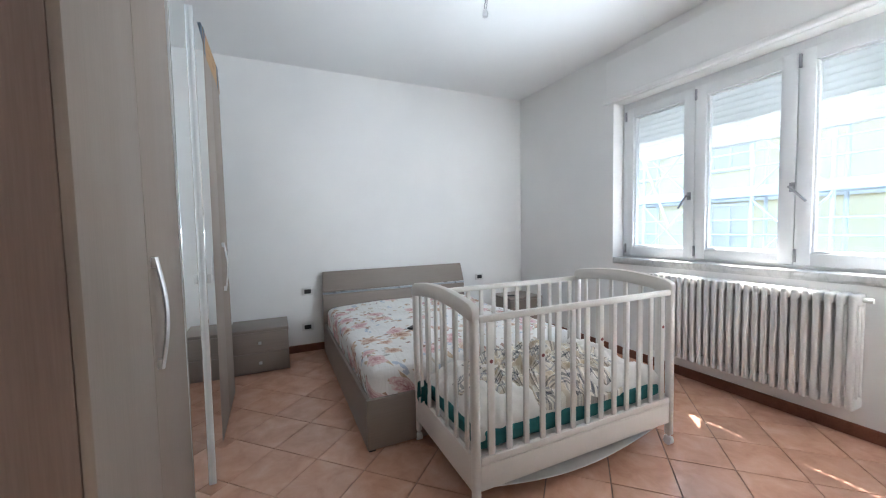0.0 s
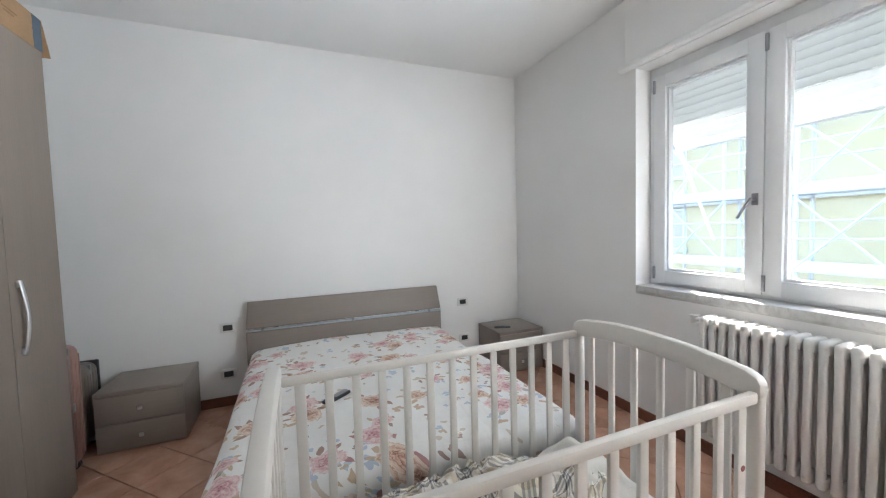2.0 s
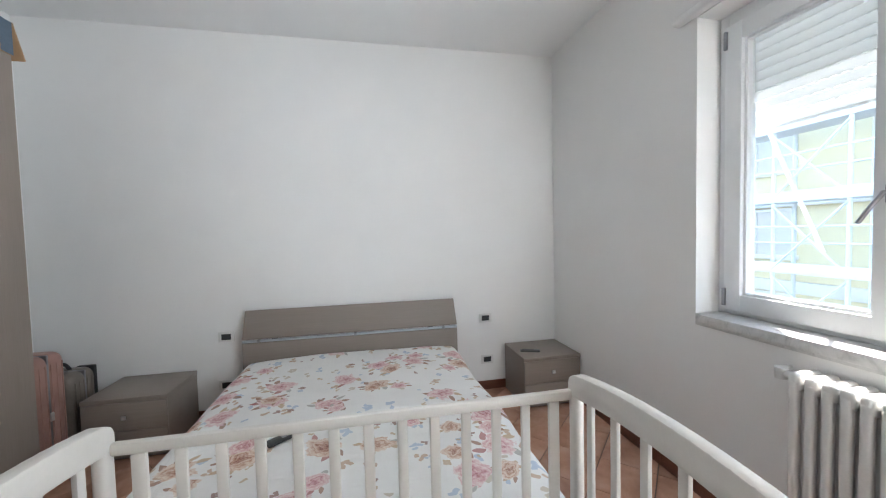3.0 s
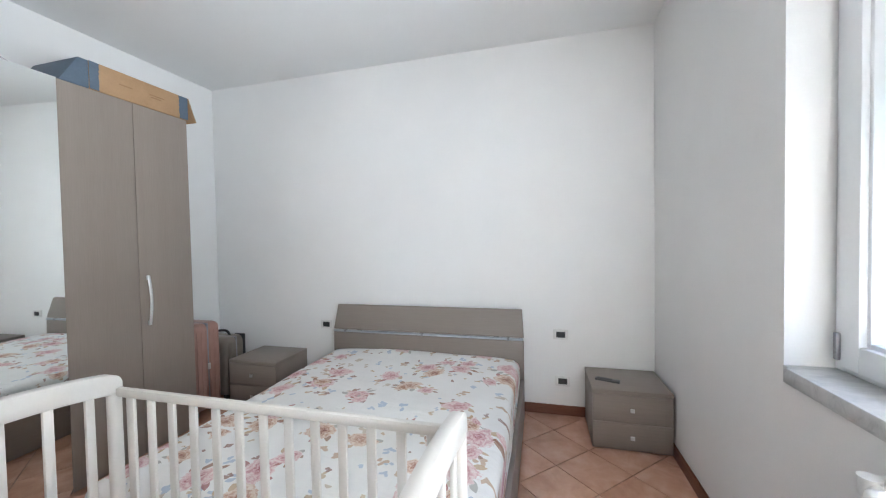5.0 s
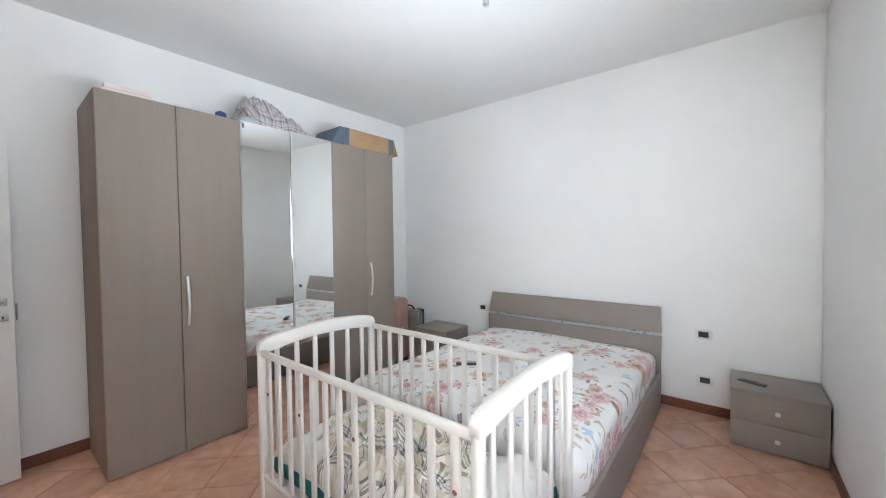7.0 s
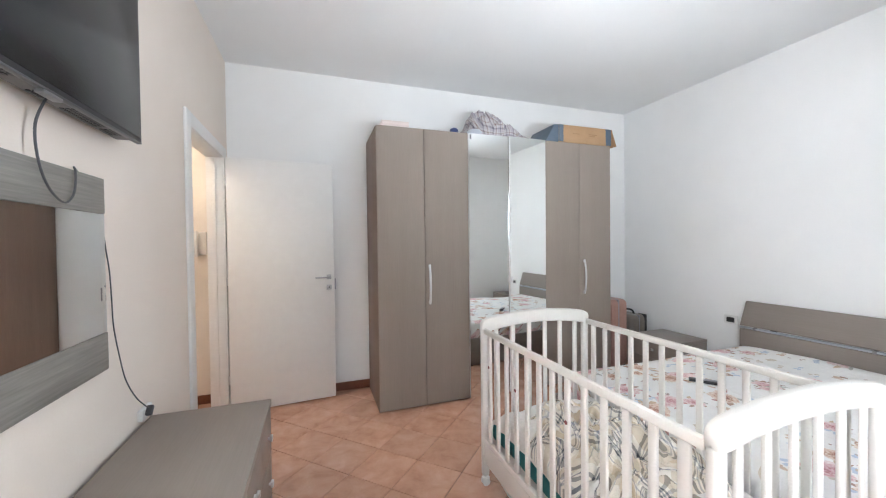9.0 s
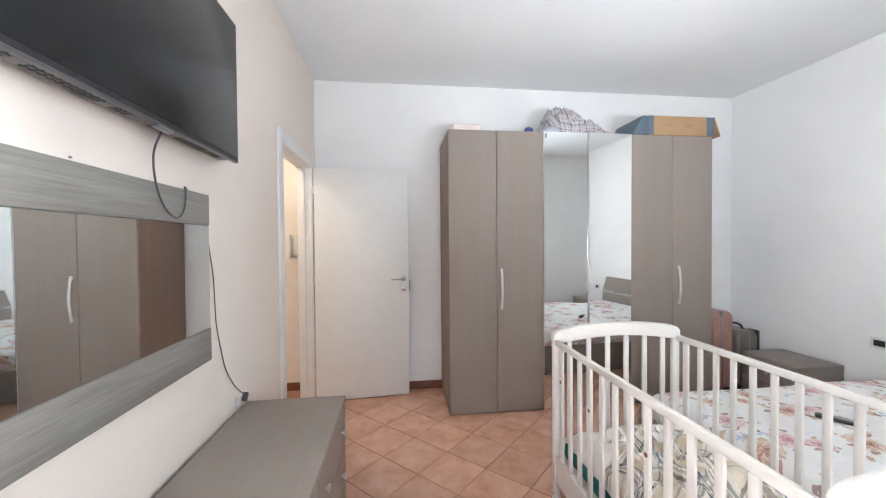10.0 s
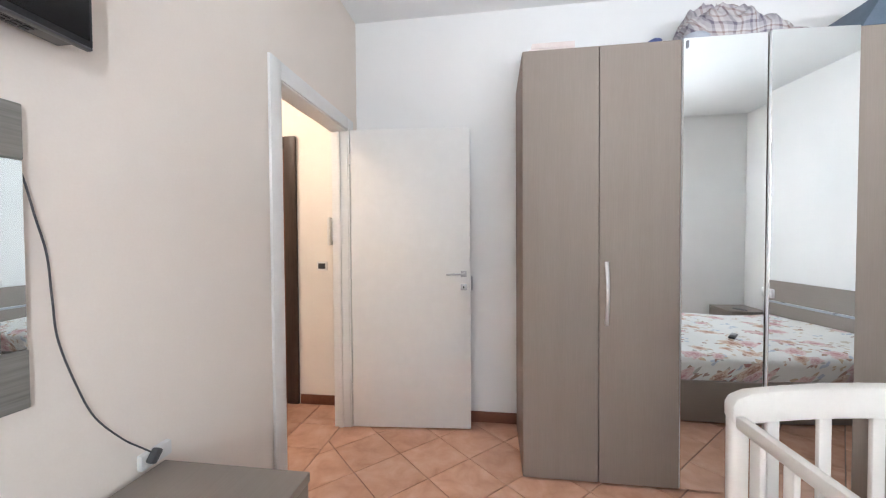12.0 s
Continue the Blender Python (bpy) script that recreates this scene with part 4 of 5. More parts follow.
def wall_mirror():
    x0, x1 = 2.008, 3.20
    ob = thing("wall_mirror", ((x0 + x1) / 2, 0, 0.967), "wide wall mirror set in a grey oak panel", "mirror")
    a, b = x0 - (x0 + x1) / 2, (x1 - x0) / 2
    box_part("upper_board", (a, 0.001, 0.537), (b, 0.022, 0.657), 0.003, GREYOAK, ob)
    box_part("lower_board", (a, 0.001, 0), (b, 0.022, 0.128), 0.003, GREYOAK, ob)
    box_part("backing", (a + 0.002, 0.001, 0.1285), (b - 0.002, 0.015, 0.5365), 0.001, GREYOAK, ob)
    bm = bmesh.new()
    rbox(bm, (a + 0.001, 0.0155, 0.129), (b - 0.001, 0.0195, 0.536), 0.001, 1)
    part("mirror", bm, MIRROR, ob, "clear mirror glass", smooth=False)


def television():
    x0, x1, z0, z1 = 1.926, 2.90, 1.775, 2.347
    ob = thing("television", ((x0 + x1) / 2, 0.0, z0), "flat black television on a wall bracket", "television")
    a, b, h = x0 - (x0 + x1) / 2, (x1 - x0) / 2, z1 - z0
    box_part("bezel", (a, 0.088, 0), (b, 0.102, h), 0.004, BLACK, ob)
    box_part("screen", (a + 0.008, 0.1022, 0.014), (b - 0.008, 0.1035, h - 0.008), 0.0005, SCREEN, ob, "dark glossy screen")
    bm = bmesh.new()
    prism(bm, [(0.0885, 0.002), (0.0885, h - 0.01), (0.062, h - 0.06), (0.044, 0.30), (0.024, 0.03), (0.032, 0.002)], 0, a + 0.02, b - 0.02, 0.003)
    part("back_cover", bm, TVGREY, ob, "grey plastic back cover")
    box_part("lower_trim", (a + 0.002, 0.086, -0.006), (b - 0.002, 0.103, 0.0), 0.002, PHONE, ob, "thin grey lower edge")
    box_part("sensor_bump", (-0.035, 0.082, -0.016), (0.035, 0.104, -0.0062), 0.003, STEEL, ob)
    for x, wide in ((-0.40, 0.07), (-0.30, 0.17), (-0.06, 0.05), (0.08, 0.05), (0.17, 0.19), (0.39, 0.06)):
        bm = bmesh.new()
        for row in range(3):
            y = 0.044 + 0.013 * row
            xx = x
            while xx < x + wide:
                rbox(bm, (xx, y, -0.0005), (xx + 0.014, y + 0.008, 0.003))
                xx += 0.019
        part("speaker_grille", bm, BLACK, ob, "slotted black grille")
    box_part("wall_bracket", (-0.2, 0.001, 0.12), (0.2, 0.046, 0.34), 0.003, STEEL, ob)
    bm = bmesh.new()
    tube(bm, spline([(2.355, 0.06, 1.785), (2.385, 0.05, 1.70), (2.368, 0.045, 1.61), (2.325, 0.043, 1.545), (2.262, 0.042, 1.516), (2.215, 0.04, 1.55),
                     (2.195, 0.035, 1.612), (2.175, 0.022, 1.632), (2.13, 0.012, 1.615)], 6), 0.0031, 8)
    solid("power_cable", bm, PHONE, "thin dark cable hanging from the television", "cable")
    bm = bmesh.new()
    tube(bm, spline([(2.04, 0.008, 1.55), (2.006, 0.009, 1.48), (1.984, 0.010, 1.385), (1.965, 0.011, 1.30), (1.958, 0.012, 1.2), (1.949, 0.012, 1.10), (1.917, 0.013, 0.986),
                     (1.876, 0.014, 0.881), (1.811, 0.018, 0.790), (1.765, 0.026, 0.74), (1.742, 0.034, 0.715)], 6), 0.0023, 8)
    rb = bmesh.new()
    rbox(rb, (-0.011, -0.012, -0.026), (0.011, 0.012, 0.016), 0.006)
    join(bm, rb, pose(1.733, 0.036, 0.705, 0, -40, 0))
    solid("power_cable", bm, PHONE, "dark cable with its plug running down the wall", "cable")
    bm = bmesh.new()
    rbox(bm, (1.66, 0.0, 0.664), (1.76, 0.020, 0.71), 0.005)
    solid("wall_socket", bm, PLATE, "white wall socket above the dresser", "socket")


def switches():
    for x, z, lab in ((1.249, 0.640, "upper"), (1.238, 0.262, "lower"), (3.344, 0.643, "upper"), (3.356, 0.272, "lower")):
        ob = thing("wall_switch", (x, L, z), "white switch plate with a black insert beside the bed", "switch", "switches beside the bed")
        box_part("plate", (-0.058, -0.011, -0.04), (0.058, 0, 0.04), 0.005, PLATE, ob)
        box_part("insert", (-0.034, -0.014, -0.023), (0.034, -0.0105, 0.023), 0.002, BLACK, ob, "black switch insert")
    ob = thing("hall_switch", (-0.13, -0.353, 1.13), "white switch plate with a black insert in the hall", "switch")
    box_part("plate", (0, -0.045, -0.036), (0.011, 0.045, 0.036), 0.005, PLATE, ob)
    box_part("insert", (0.0105, -0.030, -0.022), (0.014, 0.030, 0.022), 0.002, BLACK, ob, "black switch insert")


def intercom():
    ob = thing("intercom", (-0.13, -0.245, 1.29), "white wall intercom with its handset", "intercom")
    box_part("base", (0, -0.035, 0.02), (0.03, 0.055, 0.22), 0.008, PLATE, ob)
    bm = bmesh.new()
    tube(bm, spline([(0.045, -0.02, 0.01), (0.055, -0.02, 0.07), (0.055, -0.02, 0.16), (0.045, -0.02, 0.225)]), 0.014, 10, 0.018)
    tube(bm, [(0.02, -0.02, 0.205), (0.05, -0.02, 0.205)], 0.02, 12)
    tube(bm, [(0.02, -0.02, 0.03), (0.05, -0.02, 0.03)], 0.02, 12)
    part("handset", bm, PLATE, ob)


def hall_things():
    ob = thing("door_2", (-0.13, -1.0, 0), "dark walnut door frame with a closed door in the hall", "door")
    tagged(ob, kind="structure")
    box_part("architrave", (0.0, 0.34, 0), (0.03, 0.44, 2.18), 0.006, DARKDOOR, ob)
    box_part("architrave", (0.0, -0.55, 0), (0.03, -0.45, 2.18), 0.006, DARKDOOR, ob)
    box_part("architrave", (0.0, -0.45, 2.08), (0.028, 0.34, 2.18), 0.006, DARKDOOR, ob)
    box_part("leaf", (0.0, -0.448, 0.01), (0.018, 0.338, 2.078), 0.003, SKIRT, ob, "reddish brown wooden door leaf")
    lamp = thing("hall_lamp", (0.75, -1.05, H), "round white hall ceiling lamp with a warm bulb", "lamp")
    bm = bmesh.new()
    turned(bm, [(0.06, -0.02), (0.06, 0.0)], (0, 0, 0), 20)
    part("base", bm, PLATE, lamp)
    bm = bmesh.new()
    turned(bm, [(0.02, -0.14), (0.07, -0.125), (0.10, -0.08), (0.09, -0.035), (0.05, -0.021)], (0, 0, 0), 20)
    part("bulb", bm, BULB, lamp, "glowing warm globe")


def ceiling_wire():
    ob = thing("bare_lamp_socket", (2.40, 2.61, H), "bare lamp socket hanging on its wires", "lamp socket")
    bm = bmesh.new()
    tube(bm, spline([(0, 0, 0.0), (0.006, 0.004, -0.05), (-0.004, 0, -0.10), (0.0, 0, -0.125)]), 0.004, 8)
    tube(bm, spline([(0.012, 0, 0.0), (0.022, 0.006, -0.04), (0.014, 0, -0.09), (0.006, 0, -0.125)]), 0.003, 8)
    part("wire", bm, STEEL, ob)
    bm = bmesh.new()
    turned(bm, [(0.012, -0.175), (0.019, -0.17), (0.019, -0.14), (0.012, -0.12), (0.006, -0.115)], (0, 0, 0), 16)
    part("socket", bm, CHROME, ob)
    bm = bmesh.new()
    turned(bm, [(0.018, -0.006), (0.024, 0.0)], (0.004, 0, 0), 16)
    part("ceiling_cap", bm, PLATE, ob)


def radiator():
    n, y0, y1, z0, z1 = 24, 1.134, 2.355, 0.185, 0.861
    ob = thing("radiator", (3.945, (y0 + y1) / 2, z0), "old white cast-iron column radiator under the window", "radiator")
    p = (y1 - y0) / n
    h = z1 - z0
    bm = bmesh.new()
    for x in (-0.075, -0.022, 0.028):
        rbox(bm, (x, -0.0165, 0.03), (x + 0.030, 0.0165, h - 0.03), 0.011, 3)
    for z in (0.0, h - 0.075):
        rbox(bm, (-0.073, -0.021, z), (0.056, 0.021, z + 0.07), 0.017, 3)
    me = mesh_of("section", bm, ENAMEL)
    for i in range(n):
        s = new("section", me)
        s.parent = ob
        s.location = (0, y0 + p * (i + 0.5) - (y0 + y1) / 2, 0)
    span = (y1 - y0) / 2
    bm = bmesh.new()
    for z in (0.037, h - 0.037):
        tube(bm, [(-0.012, -span + 0.005, z), (-0.012, span - 0.005, z)], 0.017, 10)
    part("connector_pipe", bm, ENAMEL, ob)
    for y in (-span - 0.04, span):
        bm = bmesh.new()
        tube(bm, [(-0.012, y, h - 0.037), (-0.012, y + 0.04, h - 0.037)], 0.014, 10)
        part("end_plug", bm, ENAMEL, ob)
    bm = bmesh.new()
    tube(bm, spline([(-0.012, span + 0.03, h - 0.037), (-0.012, span + 0.07, h - 0.037), (0.03, span + 0.08, h - 0.037), (0.07, span + 0.08, h - 0.037)]), 0.011, 10)
    turned(bm, [(0.02, -0.025), (0.022, 0.02)], (-0.012, span + 0.055, h - 0.037), 12)
    part("valve", bm, ENAMEL, ob)
    for y in (-0.4, 0.4):
        box_part("bracket", (0.05, y - 0.012, 0.06), (0.07, y + 0.012, 0.09), 0.003, ENAMEL, ob)


def cot():
    x0, x1, y0, y1 = 1.682, 2.998, 1.585, 2.325
    cx, cy = (x0 + x1) / 2, (y0 + y1) / 2
    ob = thing("baby_cot", (cx, cy, 0), "white wooden baby cot with arched ends and castors", "cot")
    a, b, f, k = x0 - cx, x1 - cx, y0 - cy, y1 - cy
    t = 0.036

    def arch_z(v):
        # height of the head rail across the end
        u = v / k
        return 0.950 + 0.036 * (1 - u * u)
    for xa in (a, b - t):
        for yy in (f, k - 0.042):
            bm = bmesh.new()
            rbox(bm, (xa, yy, 0.055), (xa + t, yy + 0.042, 0.915), 0.014, 3)
            part("post", bm, WHITEWOOD, ob)
            bm = bmesh.new()
            tube(bm, [(xa + t / 2, yy + 0.021, 0.03), (xa + t / 2, yy + 0.021, 0.07)], 0.008, 10)
            rbox(bm, (xa + t / 2 - 0.014, yy - 0.002, 0.018), (xa + t / 2 + 0.014, yy + 0.044, 0.05), 0.008)
            tube(bm, [(xa + t / 2 - 0.016, yy + 0.021, 0.022), (xa + t / 2 + 0.016, yy + 0.021, 0.022)], 0.022, 14)
            part("castor", bm, PLATE, ob, "white plastic castor")
        bm = bmesh.new()
        n = 18
        out = [(f + (k - f) * i / n, arch_z(f + (k - f) * i / n)) for i in range(n + 1)]
        out[0] = (f + 0.010, 0.943)
        out[-1] = (k - 0.010, 0.943)
        low = [(k, 0.925), (k, 0.885)] + [(f + (k - f) * i / n, 0.874 + 0.038 * (1 - ((f + (k - f) * i / n) / k) ** 2)) for i in range(n - 1, 0, -1)] + [(f, 0.885), (f, 0.925)]
        prism(bm, out + low, 0, xa - 0.002, xa + t + 0.002, 0.009)
        part("arched_rail", bm, WHITEWOOD, ob, "arched white end rail")
        for i in range(6):
            y = f + 0.042 + (k - f - 0.084) * (i + 0.5) / 6
            bm = bmesh.new()
            rbox(bm, (xa + 0.011, y - 0.014, 0.27), (xa + t - 0.011, y + 0.014, 0.892 + 0.038 * (1 - (y / k) ** 2) - 0.006), 0.005)
            part("end_bar", bm, WHITEWOOD, ob)
        bm = bmesh.new()
        rbox(bm, (xa + 0.006, f + 0.042, 0.125), (xa + t - 0.006, k - 0.042, 0.285), 0.005)
        part("end_panel", bm, WHITEWOOD, ob)
    for yy in (f + 0.004, k - 0.030):
        side = box_part("top_rail", (a + t, yy, 0.872), (b - t, yy + 0.024, 0.905), 0.008, WHITEWOOD, ob)
        box_part("bottom_rail", (a + t, yy, 0.250), (b - t, yy + 0.026, 0.285), 0.007, WHITEWOOD, ob)
        n = 13
        for i in range(n):
            x = a + t + 0.012 + (b - a - 2 * t - 0.024) * (i + 0.5) / n
            wide = 0.018 if i in (0, n - 1) else 0.0148
            box_part("side_bar", (x - wide, yy + 0.006, 0.28), (x + wide, yy + 0.020, 0.872), 0.005, WHITEWOOD, ob)
            if yy < 0 and i in (0, 3, 7, 12):
                bm = bmesh.new()
                tube(bm, [(x, yy + 0.0045, 0.70 - 0.02 * (i == 3)), (x, yy + 0.0063, 0.70 - 0.02 * (i == 3))], 0.0085, 12)
                part("sticker", bm, REDSTICK, ob, "small dark red sticker")
    box_part("drawer_front", (a + t, f + 0.008, 0.135), (b - t, f + 0.026, 0.247), 0.004, WHITEWOOD, ob)
    box_part("drawer_back", (a + t, k - 0.026, 0.135), (b - t, k - 0.008, 0.247), 0.004, WHITEWOOD, ob)
    bm = bmesh.new()
    n = 16
    top = [(a + t + 0.01 + (b - a - 2 * t - 0.02) * i / n, 0.140 - 0.085 * math.sin(math.pi * i / n)) for i in range(n + 1)]
    prism(bm, top + [(x, z - 0.006) for x, z in reversed(top)], 1, f + 0.03, k - 0.03)
    part("drawer_bottom", bm, PLATE, ob, "sagging white drawer bottom")
    box_part("slat_base", (a + t, f + 0.03, 0.262), (b - t, k - 0.03, 0.284), 0.003, WHITEWOOD, ob)
    # bedding
    bm = bmesh.new()
    soft_box(bm, (x0 + 0.045, y0 + 0.034, 0.285), (x1 - 0.045, y1 - 0.034, 0.385), 0.035, 20, 0.008, 9, 1)
    flap = []
    for i in range(13):
        col = []
        for j in range(9):
            y = y1 - 0.19 + 0.15 * i / 12
            drop = (0.11 + 0.05 * noise.noise(Vector((i * 0.45, 1, 2)))) * j / 8
            out = 0.05 + 0.012 * math.sin(i * 1.3) * j / 8
            x = x0 + 0.06 - min(1.0, j / 2.5) * out
            col.append(bm.verts.new((x, y, 0.368 - max(0.0, drop - 0.025))))
        flap.append(col)
    skin = [bm.faces.new((flap[i][j], flap[i][j + 1], flap[i + 1][j + 1], flap[i + 1][j])) for i in range(12) for j in range(8)]
    bmesh.ops.solidify(bm, geom=skin, thickness=0.006)
    solid("cot_mattress", bm, TEAL, "cot mattress under a teal sheet", "mattress")
    bm = bmesh.new()
    nx, ny = 96, 54
    grid = []
    for i in range(nx + 1):
        row = []
        for j in range(ny + 1):
            u, v = i / nx, j / ny
            x, y = x0 + 0.05 + (x1 - x0 - 0.10) * u, y0 + 0.04 + (y1 - y0 - 0.08) * v
            edge = min(1.0, min(u, 1 - u) * 9, min(v, 1 - v) * 7)
            q = Vector((x * 6.5, y * 6.5, 1)) + noise.noise_vector(Vector((x * 4, y * 4, 7))) * 0.7
            puff = 0.04 + 0.05 * (noise.noise(Vector((x * 3.3, y * 3.3, 5))) + 0.5) + 0.05 * (0.4 - abs(noise.noise(q))) + 0.02 * (0.4 - abs(noise.noise(q * 2.4)))
            z = 0.362 + 0.02 * noise.noise(Vector((x * 11, y * 11, 3))) + 0.03 * edge + puff * edge ** 0.4
            if u > 0.75:
                z += 0.05 * (u - 0.75) * 4 * edge
            row.append(bm.verts.new((x, y, z)))
        grid.append(row)
    for i in range(nx):
        for j in range(ny):
            bm.faces.new((grid[i][j], grid[i + 1][j], grid[i + 1][j + 1], grid[i][j + 1]))
    ring = [grid[i][0] for i in range(nx + 1)] + [grid[nx][j] for j in range(1, ny + 1)] + [grid[i][ny] for i in range(nx - 1, -1, -1)] + [grid[0][j] for j in range(ny - 1, 0, -1)]
    low = [bm.verts.new((v.co.x, v.co.y, 0.335 + 0.022 * noise.noise(Vector((v.co.x * 12, v.co.y * 12, 4))))) for v in ring]
    for i in range(len(ring)):
        bm.faces.new((ring[i], low[i], low[(i + 1) % len(ring)], ring[(i + 1) % len(ring)]))
    bm.faces.new(low)
    solid("cot_duvet", bm, DUVET, "puffy white cot duvet over the mattress", "duvet")
    crumpled("plaid_blanket", PLAID, (x0 + 0.05, x1 - 0.10, y0 + 0.03, y1 - 0.03), 0.395, 0.205, 190, 110, 3.0,
             "crumpled cream blanket with black and tan checks", "blanket", 0.62, 1.0)


def crumpled(name, mat, ext, z0, high, nx, ny, seed, label, category, ratio, fold, along=None):
    """A crumpled cloth heap: warped ridges over a mound, with UVs that follow the cloth."""
    xa, xb, ya, yb = ext
    bm = bmesh.new()
    uvl = bm.loops.layers.uv.new("UVMap")
    rows = []
    for i in range(nx + 1):
        row = []
        for j in range(ny + 1):
            u, v = i / nx, j / ny
            cu, cv = (u - 0.5) * 2, (v - 0.5) * 2
            ang = math.atan2(cv, cu)
            rim = 0.93 + 0.12 * noise.noise(Vector((math.cos(ang) * 1.6, math.sin(ang) * 1.6, seed)))
            # square grid pressed towards a round outline
            qx = cu * math.sqrt(max(0, 1 - 0.22 * cv * cv)) * rim
            qy = cv * math.sqrt(max(0, 1 - 0.22 * cu * cu)) * rim
            x, y = (xa + xb) / 2 + qx * (xb - xa) / 2, (ya + yb) / 2 + qy * (yb - ya) / 2
            p = Vector((x * 5.2, y * 5.2, seed))
            wv = noise.noise_vector(p) * 0.8
            q = p + wv
            r1 = 1 - abs(noise.noise(q * 1.0)) * 2.2
            r2 = 1 - abs(noise.noise(q * 2.3 + Vector((4, 2, 0)))) * 2.2
            r3 = 1 - abs(noise.noise(q * 4.9 + Vector((1, 7, 0)))) * 2.2
            fall = max(0.0, 1 - (qx * qx + qy * qy))
            mound = fall ** 0.7
            z = z0 + mound * high * (along(v) if along else 1.0) * (0.45 + 0.33 * r1 * fold + 0.20 * r2 * fold + 0.085 * r3 * fold) + 0.012 * noise.noise(p * 4)
            if fall <= 0.02:
                z = min(z, z0 + 0.01)
            lean = noise.noise_vector(q * 1.3 + Vector((9, 9, 9)))
            vert = bm.verts.new((x + 0.035 * lean.x * mound, y + 0.035 * lean.y * mound, z))
            row.append((vert, (u * 1.0 + 0.11 * wv.x + 0.035 * r1, v * ratio + 0.11 * wv.y + 0.03 * r2)))
        rows.append(row)
    for i in range(nx):
        for j in range(ny):
            quad = (rows[i][j], rows[i + 1][j], rows[i + 1][j + 1], rows[i][j + 1])
            fc = bm.faces.new([q[0] for q in quad])
            for lp, q in zip(fc.loops, quad):
                lp[uvl].uv = q[1]
    rim = [rows[i][0] for i in range(nx + 1)] + [rows[nx][j] for j in range(1, ny + 1)] + [rows[i][ny] for i in range(nx - 1, -1, -1)] + [rows[0][j] for j in range(ny - 1, 0, -1)]
    low = [bm.verts.new((v[0].co.x, v[0].co.y, z0 - 0.03)) for v in rim]
    for i in range(len(rim)):
        j = (i + 1) % len(rim)
        fc = bm.faces.new((rim[i][0], low[i], low[j], rim[j][0]))
        for lp, q in zip(fc.loops, (rim[i], rim[i], rim[j], rim[j])):
            lp[uvl].uv = q[1]
    bm.faces.new(low)
    return solid(name, bm, mat, label, category)


def suitcase(name, at, size, shell, label, handle_up):
    """An upright hard-shell case; its narrow side looks along +x."""
    dx, dy, h = size
    ob = thing(name, at, label, "suitcase")
    bm = bmesh.new()
    rbox(bm, (-dx / 2, -dy / 2, 0.045), (dx / 2, 0.034, h), 0.055, 5)
    part("front_shell", bm, shell, ob)
    bm = bmesh.new()
    rbox(bm, (-dx / 2, -0.034, 0.046), (dx / 2, dy / 2, h - 0.001), 0.055, 5)
    part("back_shell", bm, shell, ob)
    for y in [(-dy / 2 + dy * (i + 1) / 7) for i in range(6)]:
        bm = bmesh.new()
        rbox(bm, (dx / 2 - 0.004, y - 0.004, 0.10), (dx / 2 + 0.003, y + 0.004, h - 0.06), 0.003)
        part("rib", bm, shell, ob)
    box_part("zip_band", (-dx / 2 + 0.004, -0.008, 0.05), (dx / 2 - 0.001, 0.008, h - 0.002), 0.004, STEEL, ob, "grey zip band")
    for x in (-dx / 2 + 0.05, dx / 2 - 0.05):
        for y in (-dy / 2 + 0.04, dy / 2 - 0.04):
            bm = bmesh.new()
            tube(bm, [(x, y - 0.012, 0.025), (x, y + 0.012, 0.025)], 0.025, 14)
            rbox(bm, (x - 0.02, y - 0.016, 0.028), (x + 0.02, y + 0.016, 0.06), 0.006)
            part("wheel", bm, BLACK, ob)
    bm = bmesh.new()
    if handle_up:
        tube(bm, spline([(-0.06, 0.03, h - 0.01), (-0.05, 0.03, h + 0.03), (0.05, 0.03, h + 0.035), (0.09, 0.03, h - 0.01)]), 0.011, 10)
        rbox(bm, (dx / 2 - 0.10, dy / 2 - 0.05, h - 0.30), (dx / 2 + 0.006, dy / 2 - 0.02, h + 0.004), 0.01)
    else:
        tube(bm, spline([(-0.06, 0, h - 0.005), (-0.04, 0, h + 0.022), (0.06, 0, h + 0.022), (0.08, 0, h - 0.005)]), 0.009, 10)
    part("carry_handle", bm, BLACK, ob)
    bm = bmesh.new()
    rbox(bm, (dx / 2, -0.012, h * 0.5), (dx / 2 + 0.008, 0.012, h * 0.5 + 0.05), 0.003)
    part("lock", bm, CHROME, ob)


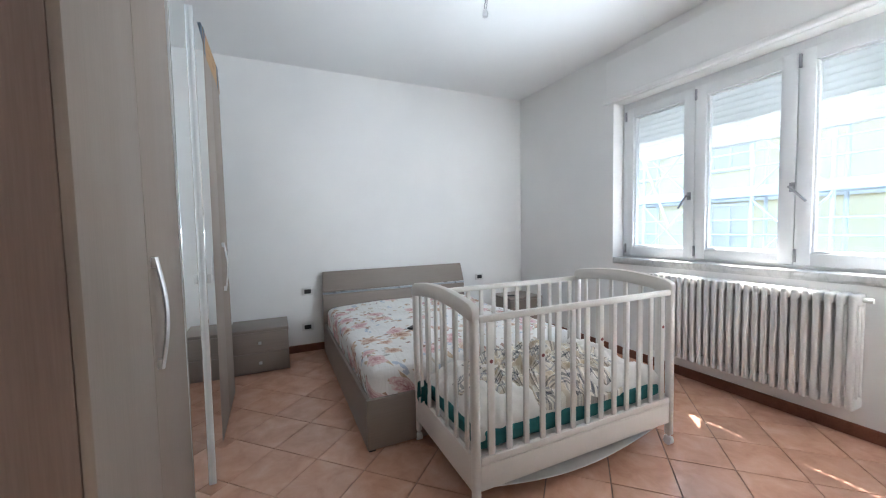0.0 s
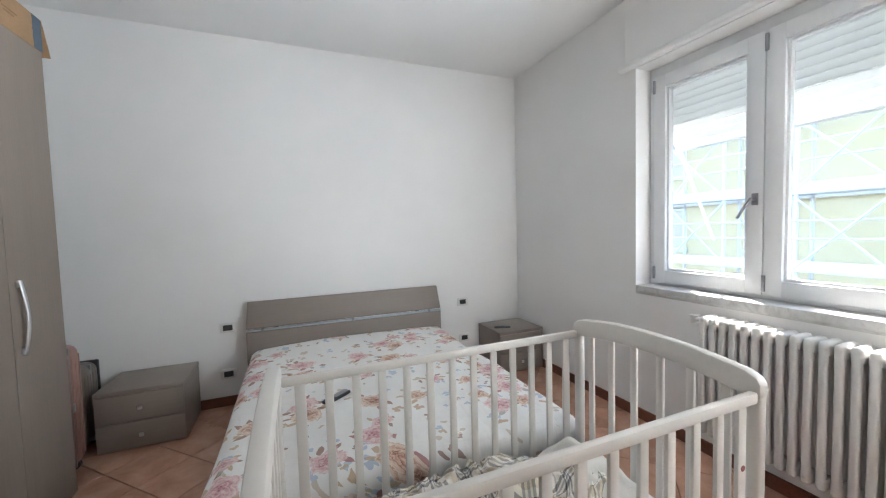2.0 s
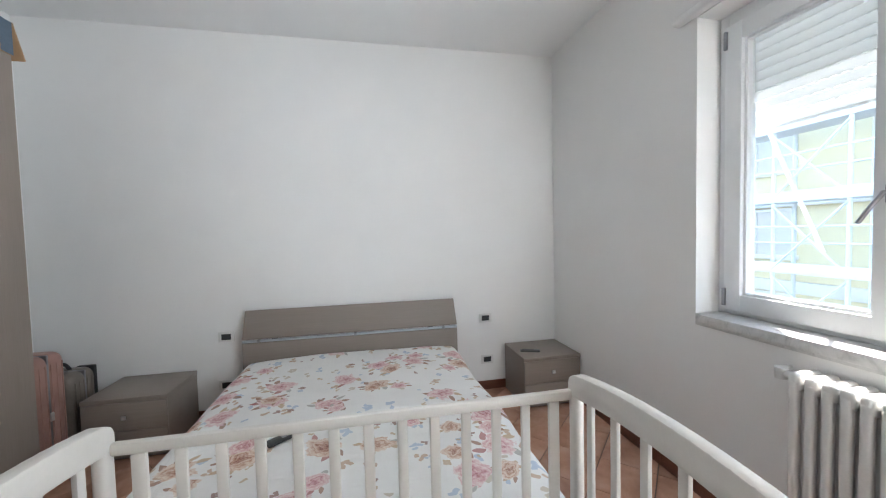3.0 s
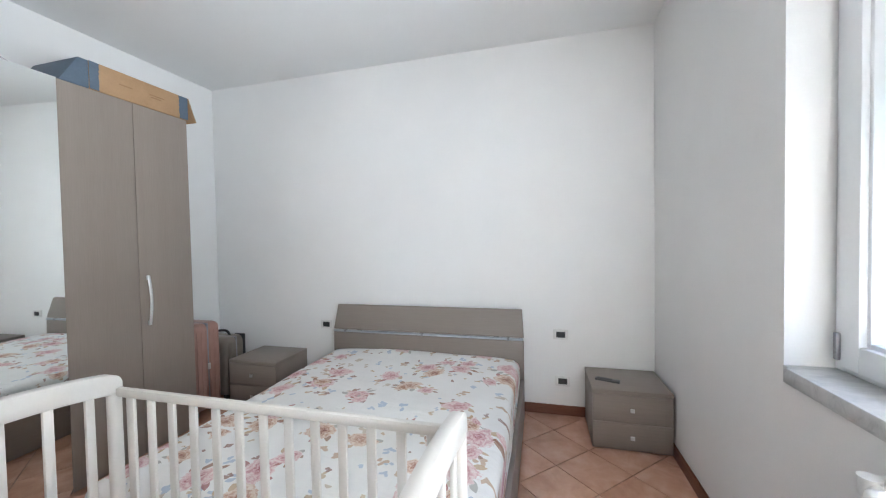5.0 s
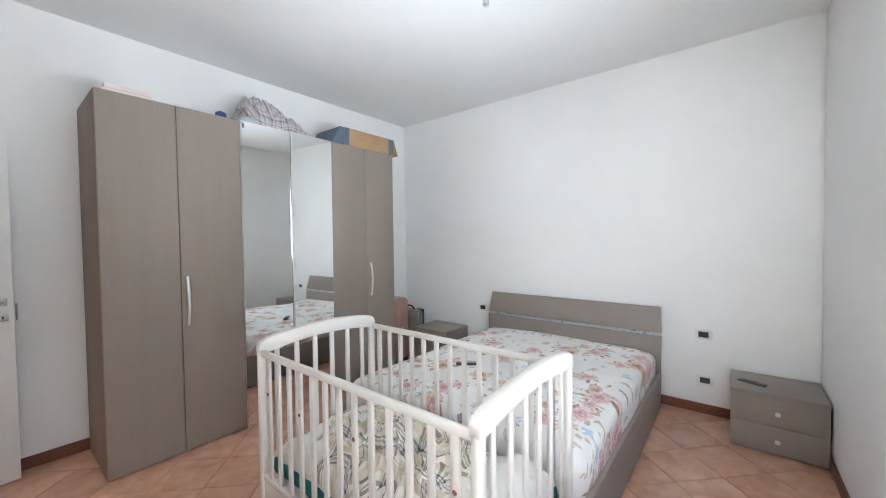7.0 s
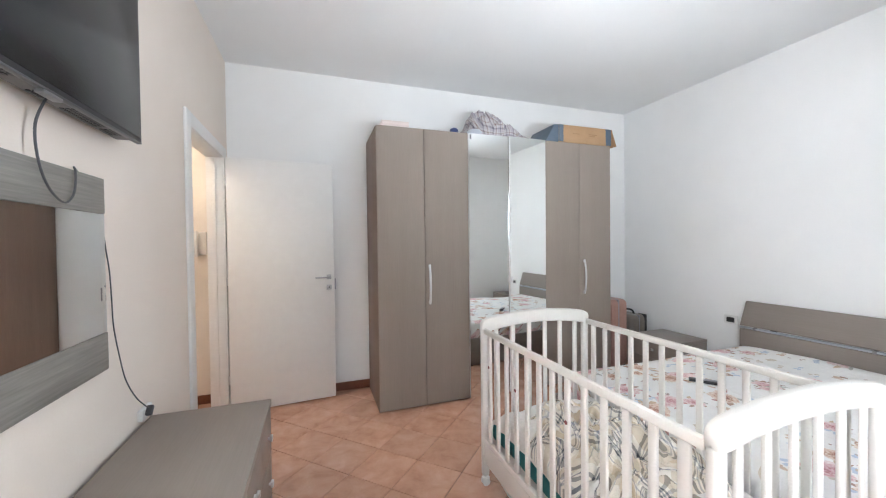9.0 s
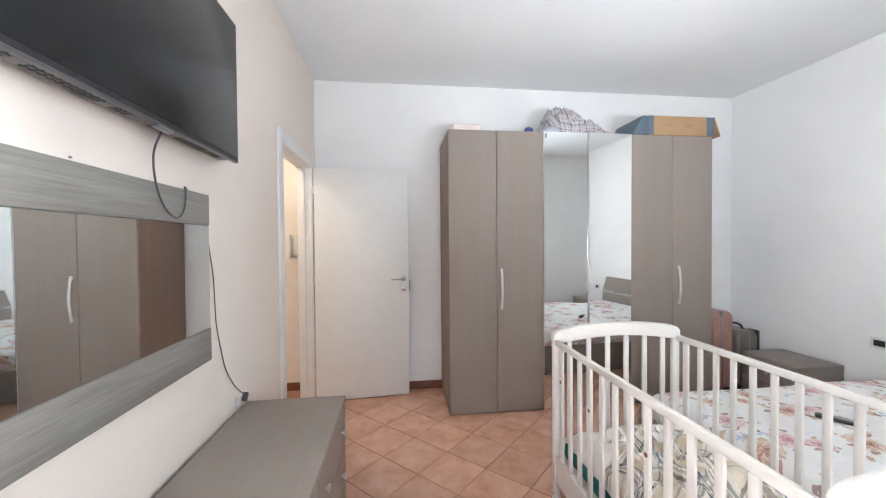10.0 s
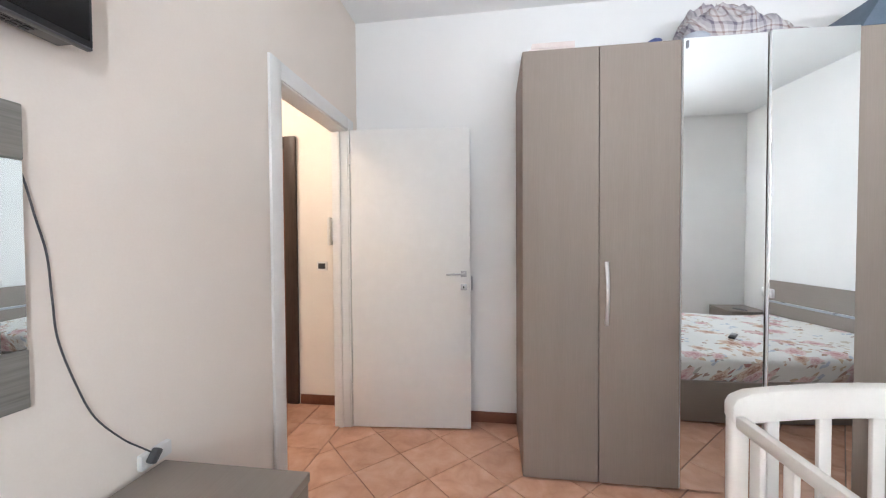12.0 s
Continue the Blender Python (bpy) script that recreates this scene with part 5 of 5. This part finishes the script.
def wardrobe_top():
    z = 2.354
    # open cardboard box lying on its side
    ob = thing("cardboard_box", (0.40, 3.20, z), "long brown cardboard box with navy printed ends", "box")
    bm = bmesh.new()
    prism(bm, [(-0.17, 0.0), (0.215, 0.0), (0.215, 0.168), (-0.17, 0.168)], 1, -0.26, 0.37, 0.003)
    part("body", bm, CARD, ob)
    bm = bmesh.new()
    prism(bm, [(-0.405, 0.0), (-0.2605, 0.0), (-0.2605, 0.165), (-0.31, 0.165)], 0, -0.17, 0.213, 0.003)
    part("printed_end", bm, NAVY, ob, "navy printed end")
    bm = bmesh.new()
    prism(bm, [(0.371, 0.168), (0.378, 0.170), (0.440, 0.004), (0.432, 0.0)], 0, -0.16, 0.216, 0.0015)
    part("end_flap", bm, CARD, ob, "brown end flap hanging open")
    for ya, yb in ((-0.2598, -0.21), (0.302, 0.3695)):
        bm = bmesh.new()
        n = 14
        ragged = [(ya if ya < 0 else yb, 0.002), (ya if ya < 0 else yb, 0.166)]
        inner = yb if ya < 0 else ya
        for i in range(n + 1):
            z_ = 0.166 - 0.164 * i / n
            ragged.append((inner + 0.008 * noise.noise(Vector((inner * 9, i * 0.9, 1))), z_))
        prism(bm, ragged, 0, 0.2152, 0.2165)
        part("printed_band", bm, NAVY, ob, "torn blue printed band")
    for ya, yb, zz in ((-0.10, -0.02, 0.085), (0.09, 0.19, 0.09), (0.10, 0.17, 0.075)):
        box_part("faint_print", (0.2151, ya, zz), (0.2158, yb, zz + 0.008), 0, CARDMARK, ob, "faint brown print")
    def lumps(v):
        # a tall double lump that runs out into a low tail
        return 0.50 + 0.70 * math.exp(-((v - 0.22) / 0.14) ** 2) + 0.55 * math.exp(-((v - 0.47) / 0.11) ** 2) + 0.38 * math.exp(-((v - 0.74) / 0.13) ** 2)
    crumpled("checked_cloth", CHECK, (0.12, 0.62, 1.985, 2.68), z + 0.02, 0.31, 70, 90, 8.0, "bundled grey checked cloth", "cloth", 1.1, 0.8, lumps)
    bm = bmesh.new()
    turned(bm, [(0.075, 0.0), (0.085, 0.006), (0.078, 0.03), (0.055, 0.055), (0.02, 0.066)], (0.52, 2.09, z), 20)
    solid("felt_hat", bm, HATGREY, "small grey-blue rounded hat", "hat")
    bm = bmesh.new()
    turned(bm, [(0.012, 0.0), (0.030, 0.008), (0.040, 0.03), (0.035, 0.055), (0.012, 0.068)], (0.5, 1.9, z), 18)
    solid("blue_ball", bm, BLUE, "small dark blue ball", "ball")
    ob = thing("flat_carton", (0.46, 1.345, z), "thin off-white carton with a pink tinge", "box")
    box_part("tray", (-0.12, -0.125, 0.0), (0.12, 0.12, 0.022), 0.002, PINKBOX, ob)
    box_part("lid", (-0.123, -0.11, 0.0222), (0.123, 0.118, 0.052), 0.002, PINKBOX, ob)


def small_things():
    bm = bmesh.new()
    tube(bm, [(2.605, -0.004, 1.636), (2.605, 0.004, 1.636)], 0.003, 8)
    solid("wall_nail", bm, STEEL, "small nail in the wall below the television", "nail")
    ob = thing("remote_control", (3.64, 4.09, 0.402), "dark grey remote control on the nightstand", "remote control")
    ob.rotation_euler = (0, 0, radians(-18))
    box_part("body", (-0.08, -0.024, 0), (0.08, 0.024, 0.014), 0.005, PHONE, ob)
    box_part("key_panel", (-0.066, -0.018, 0.0142), (0.03, 0.018, 0.0152), 0.0004, BLACK, ob)
    ob = thing("remote_control", (1.955, 3.02, 0.484), "black remote control lying on the bed", "remote control")
    ob.rotation_euler = (0, 0, radians(38))
    box_part("body", (-0.085, -0.024, 0), (0.085, 0.024, 0.018), 0.007, BLACK, ob)
    box_part("key_pad", (-0.02, -0.017, 0.0182), (0.075, 0.017, 0.0205), 0.001, STEEL, ob)


structure()
window()
shutter()
outside()
wardrobe()
bed()
nightstand()
dresser()
wall_mirror()
television()
radiator()
cot()
suitcase("rose_suitcase", (0.285, 3.735, 0), (0.52, 0.27, 0.765), ROSE_SHELL, "rose gold hard-shell suitcase beside the wardrobe", False)
suitcase("bronze_suitcase", (0.31, 4.07, 0), (0.38, 0.24, 0.565), OLIVE_SHELL, "small bronze hard-shell suitcase behind the nightstand", True)
switches()
intercom()
hall_things()
ceiling_wire()
wardrobe_top()
small_things()
floor_tiles()
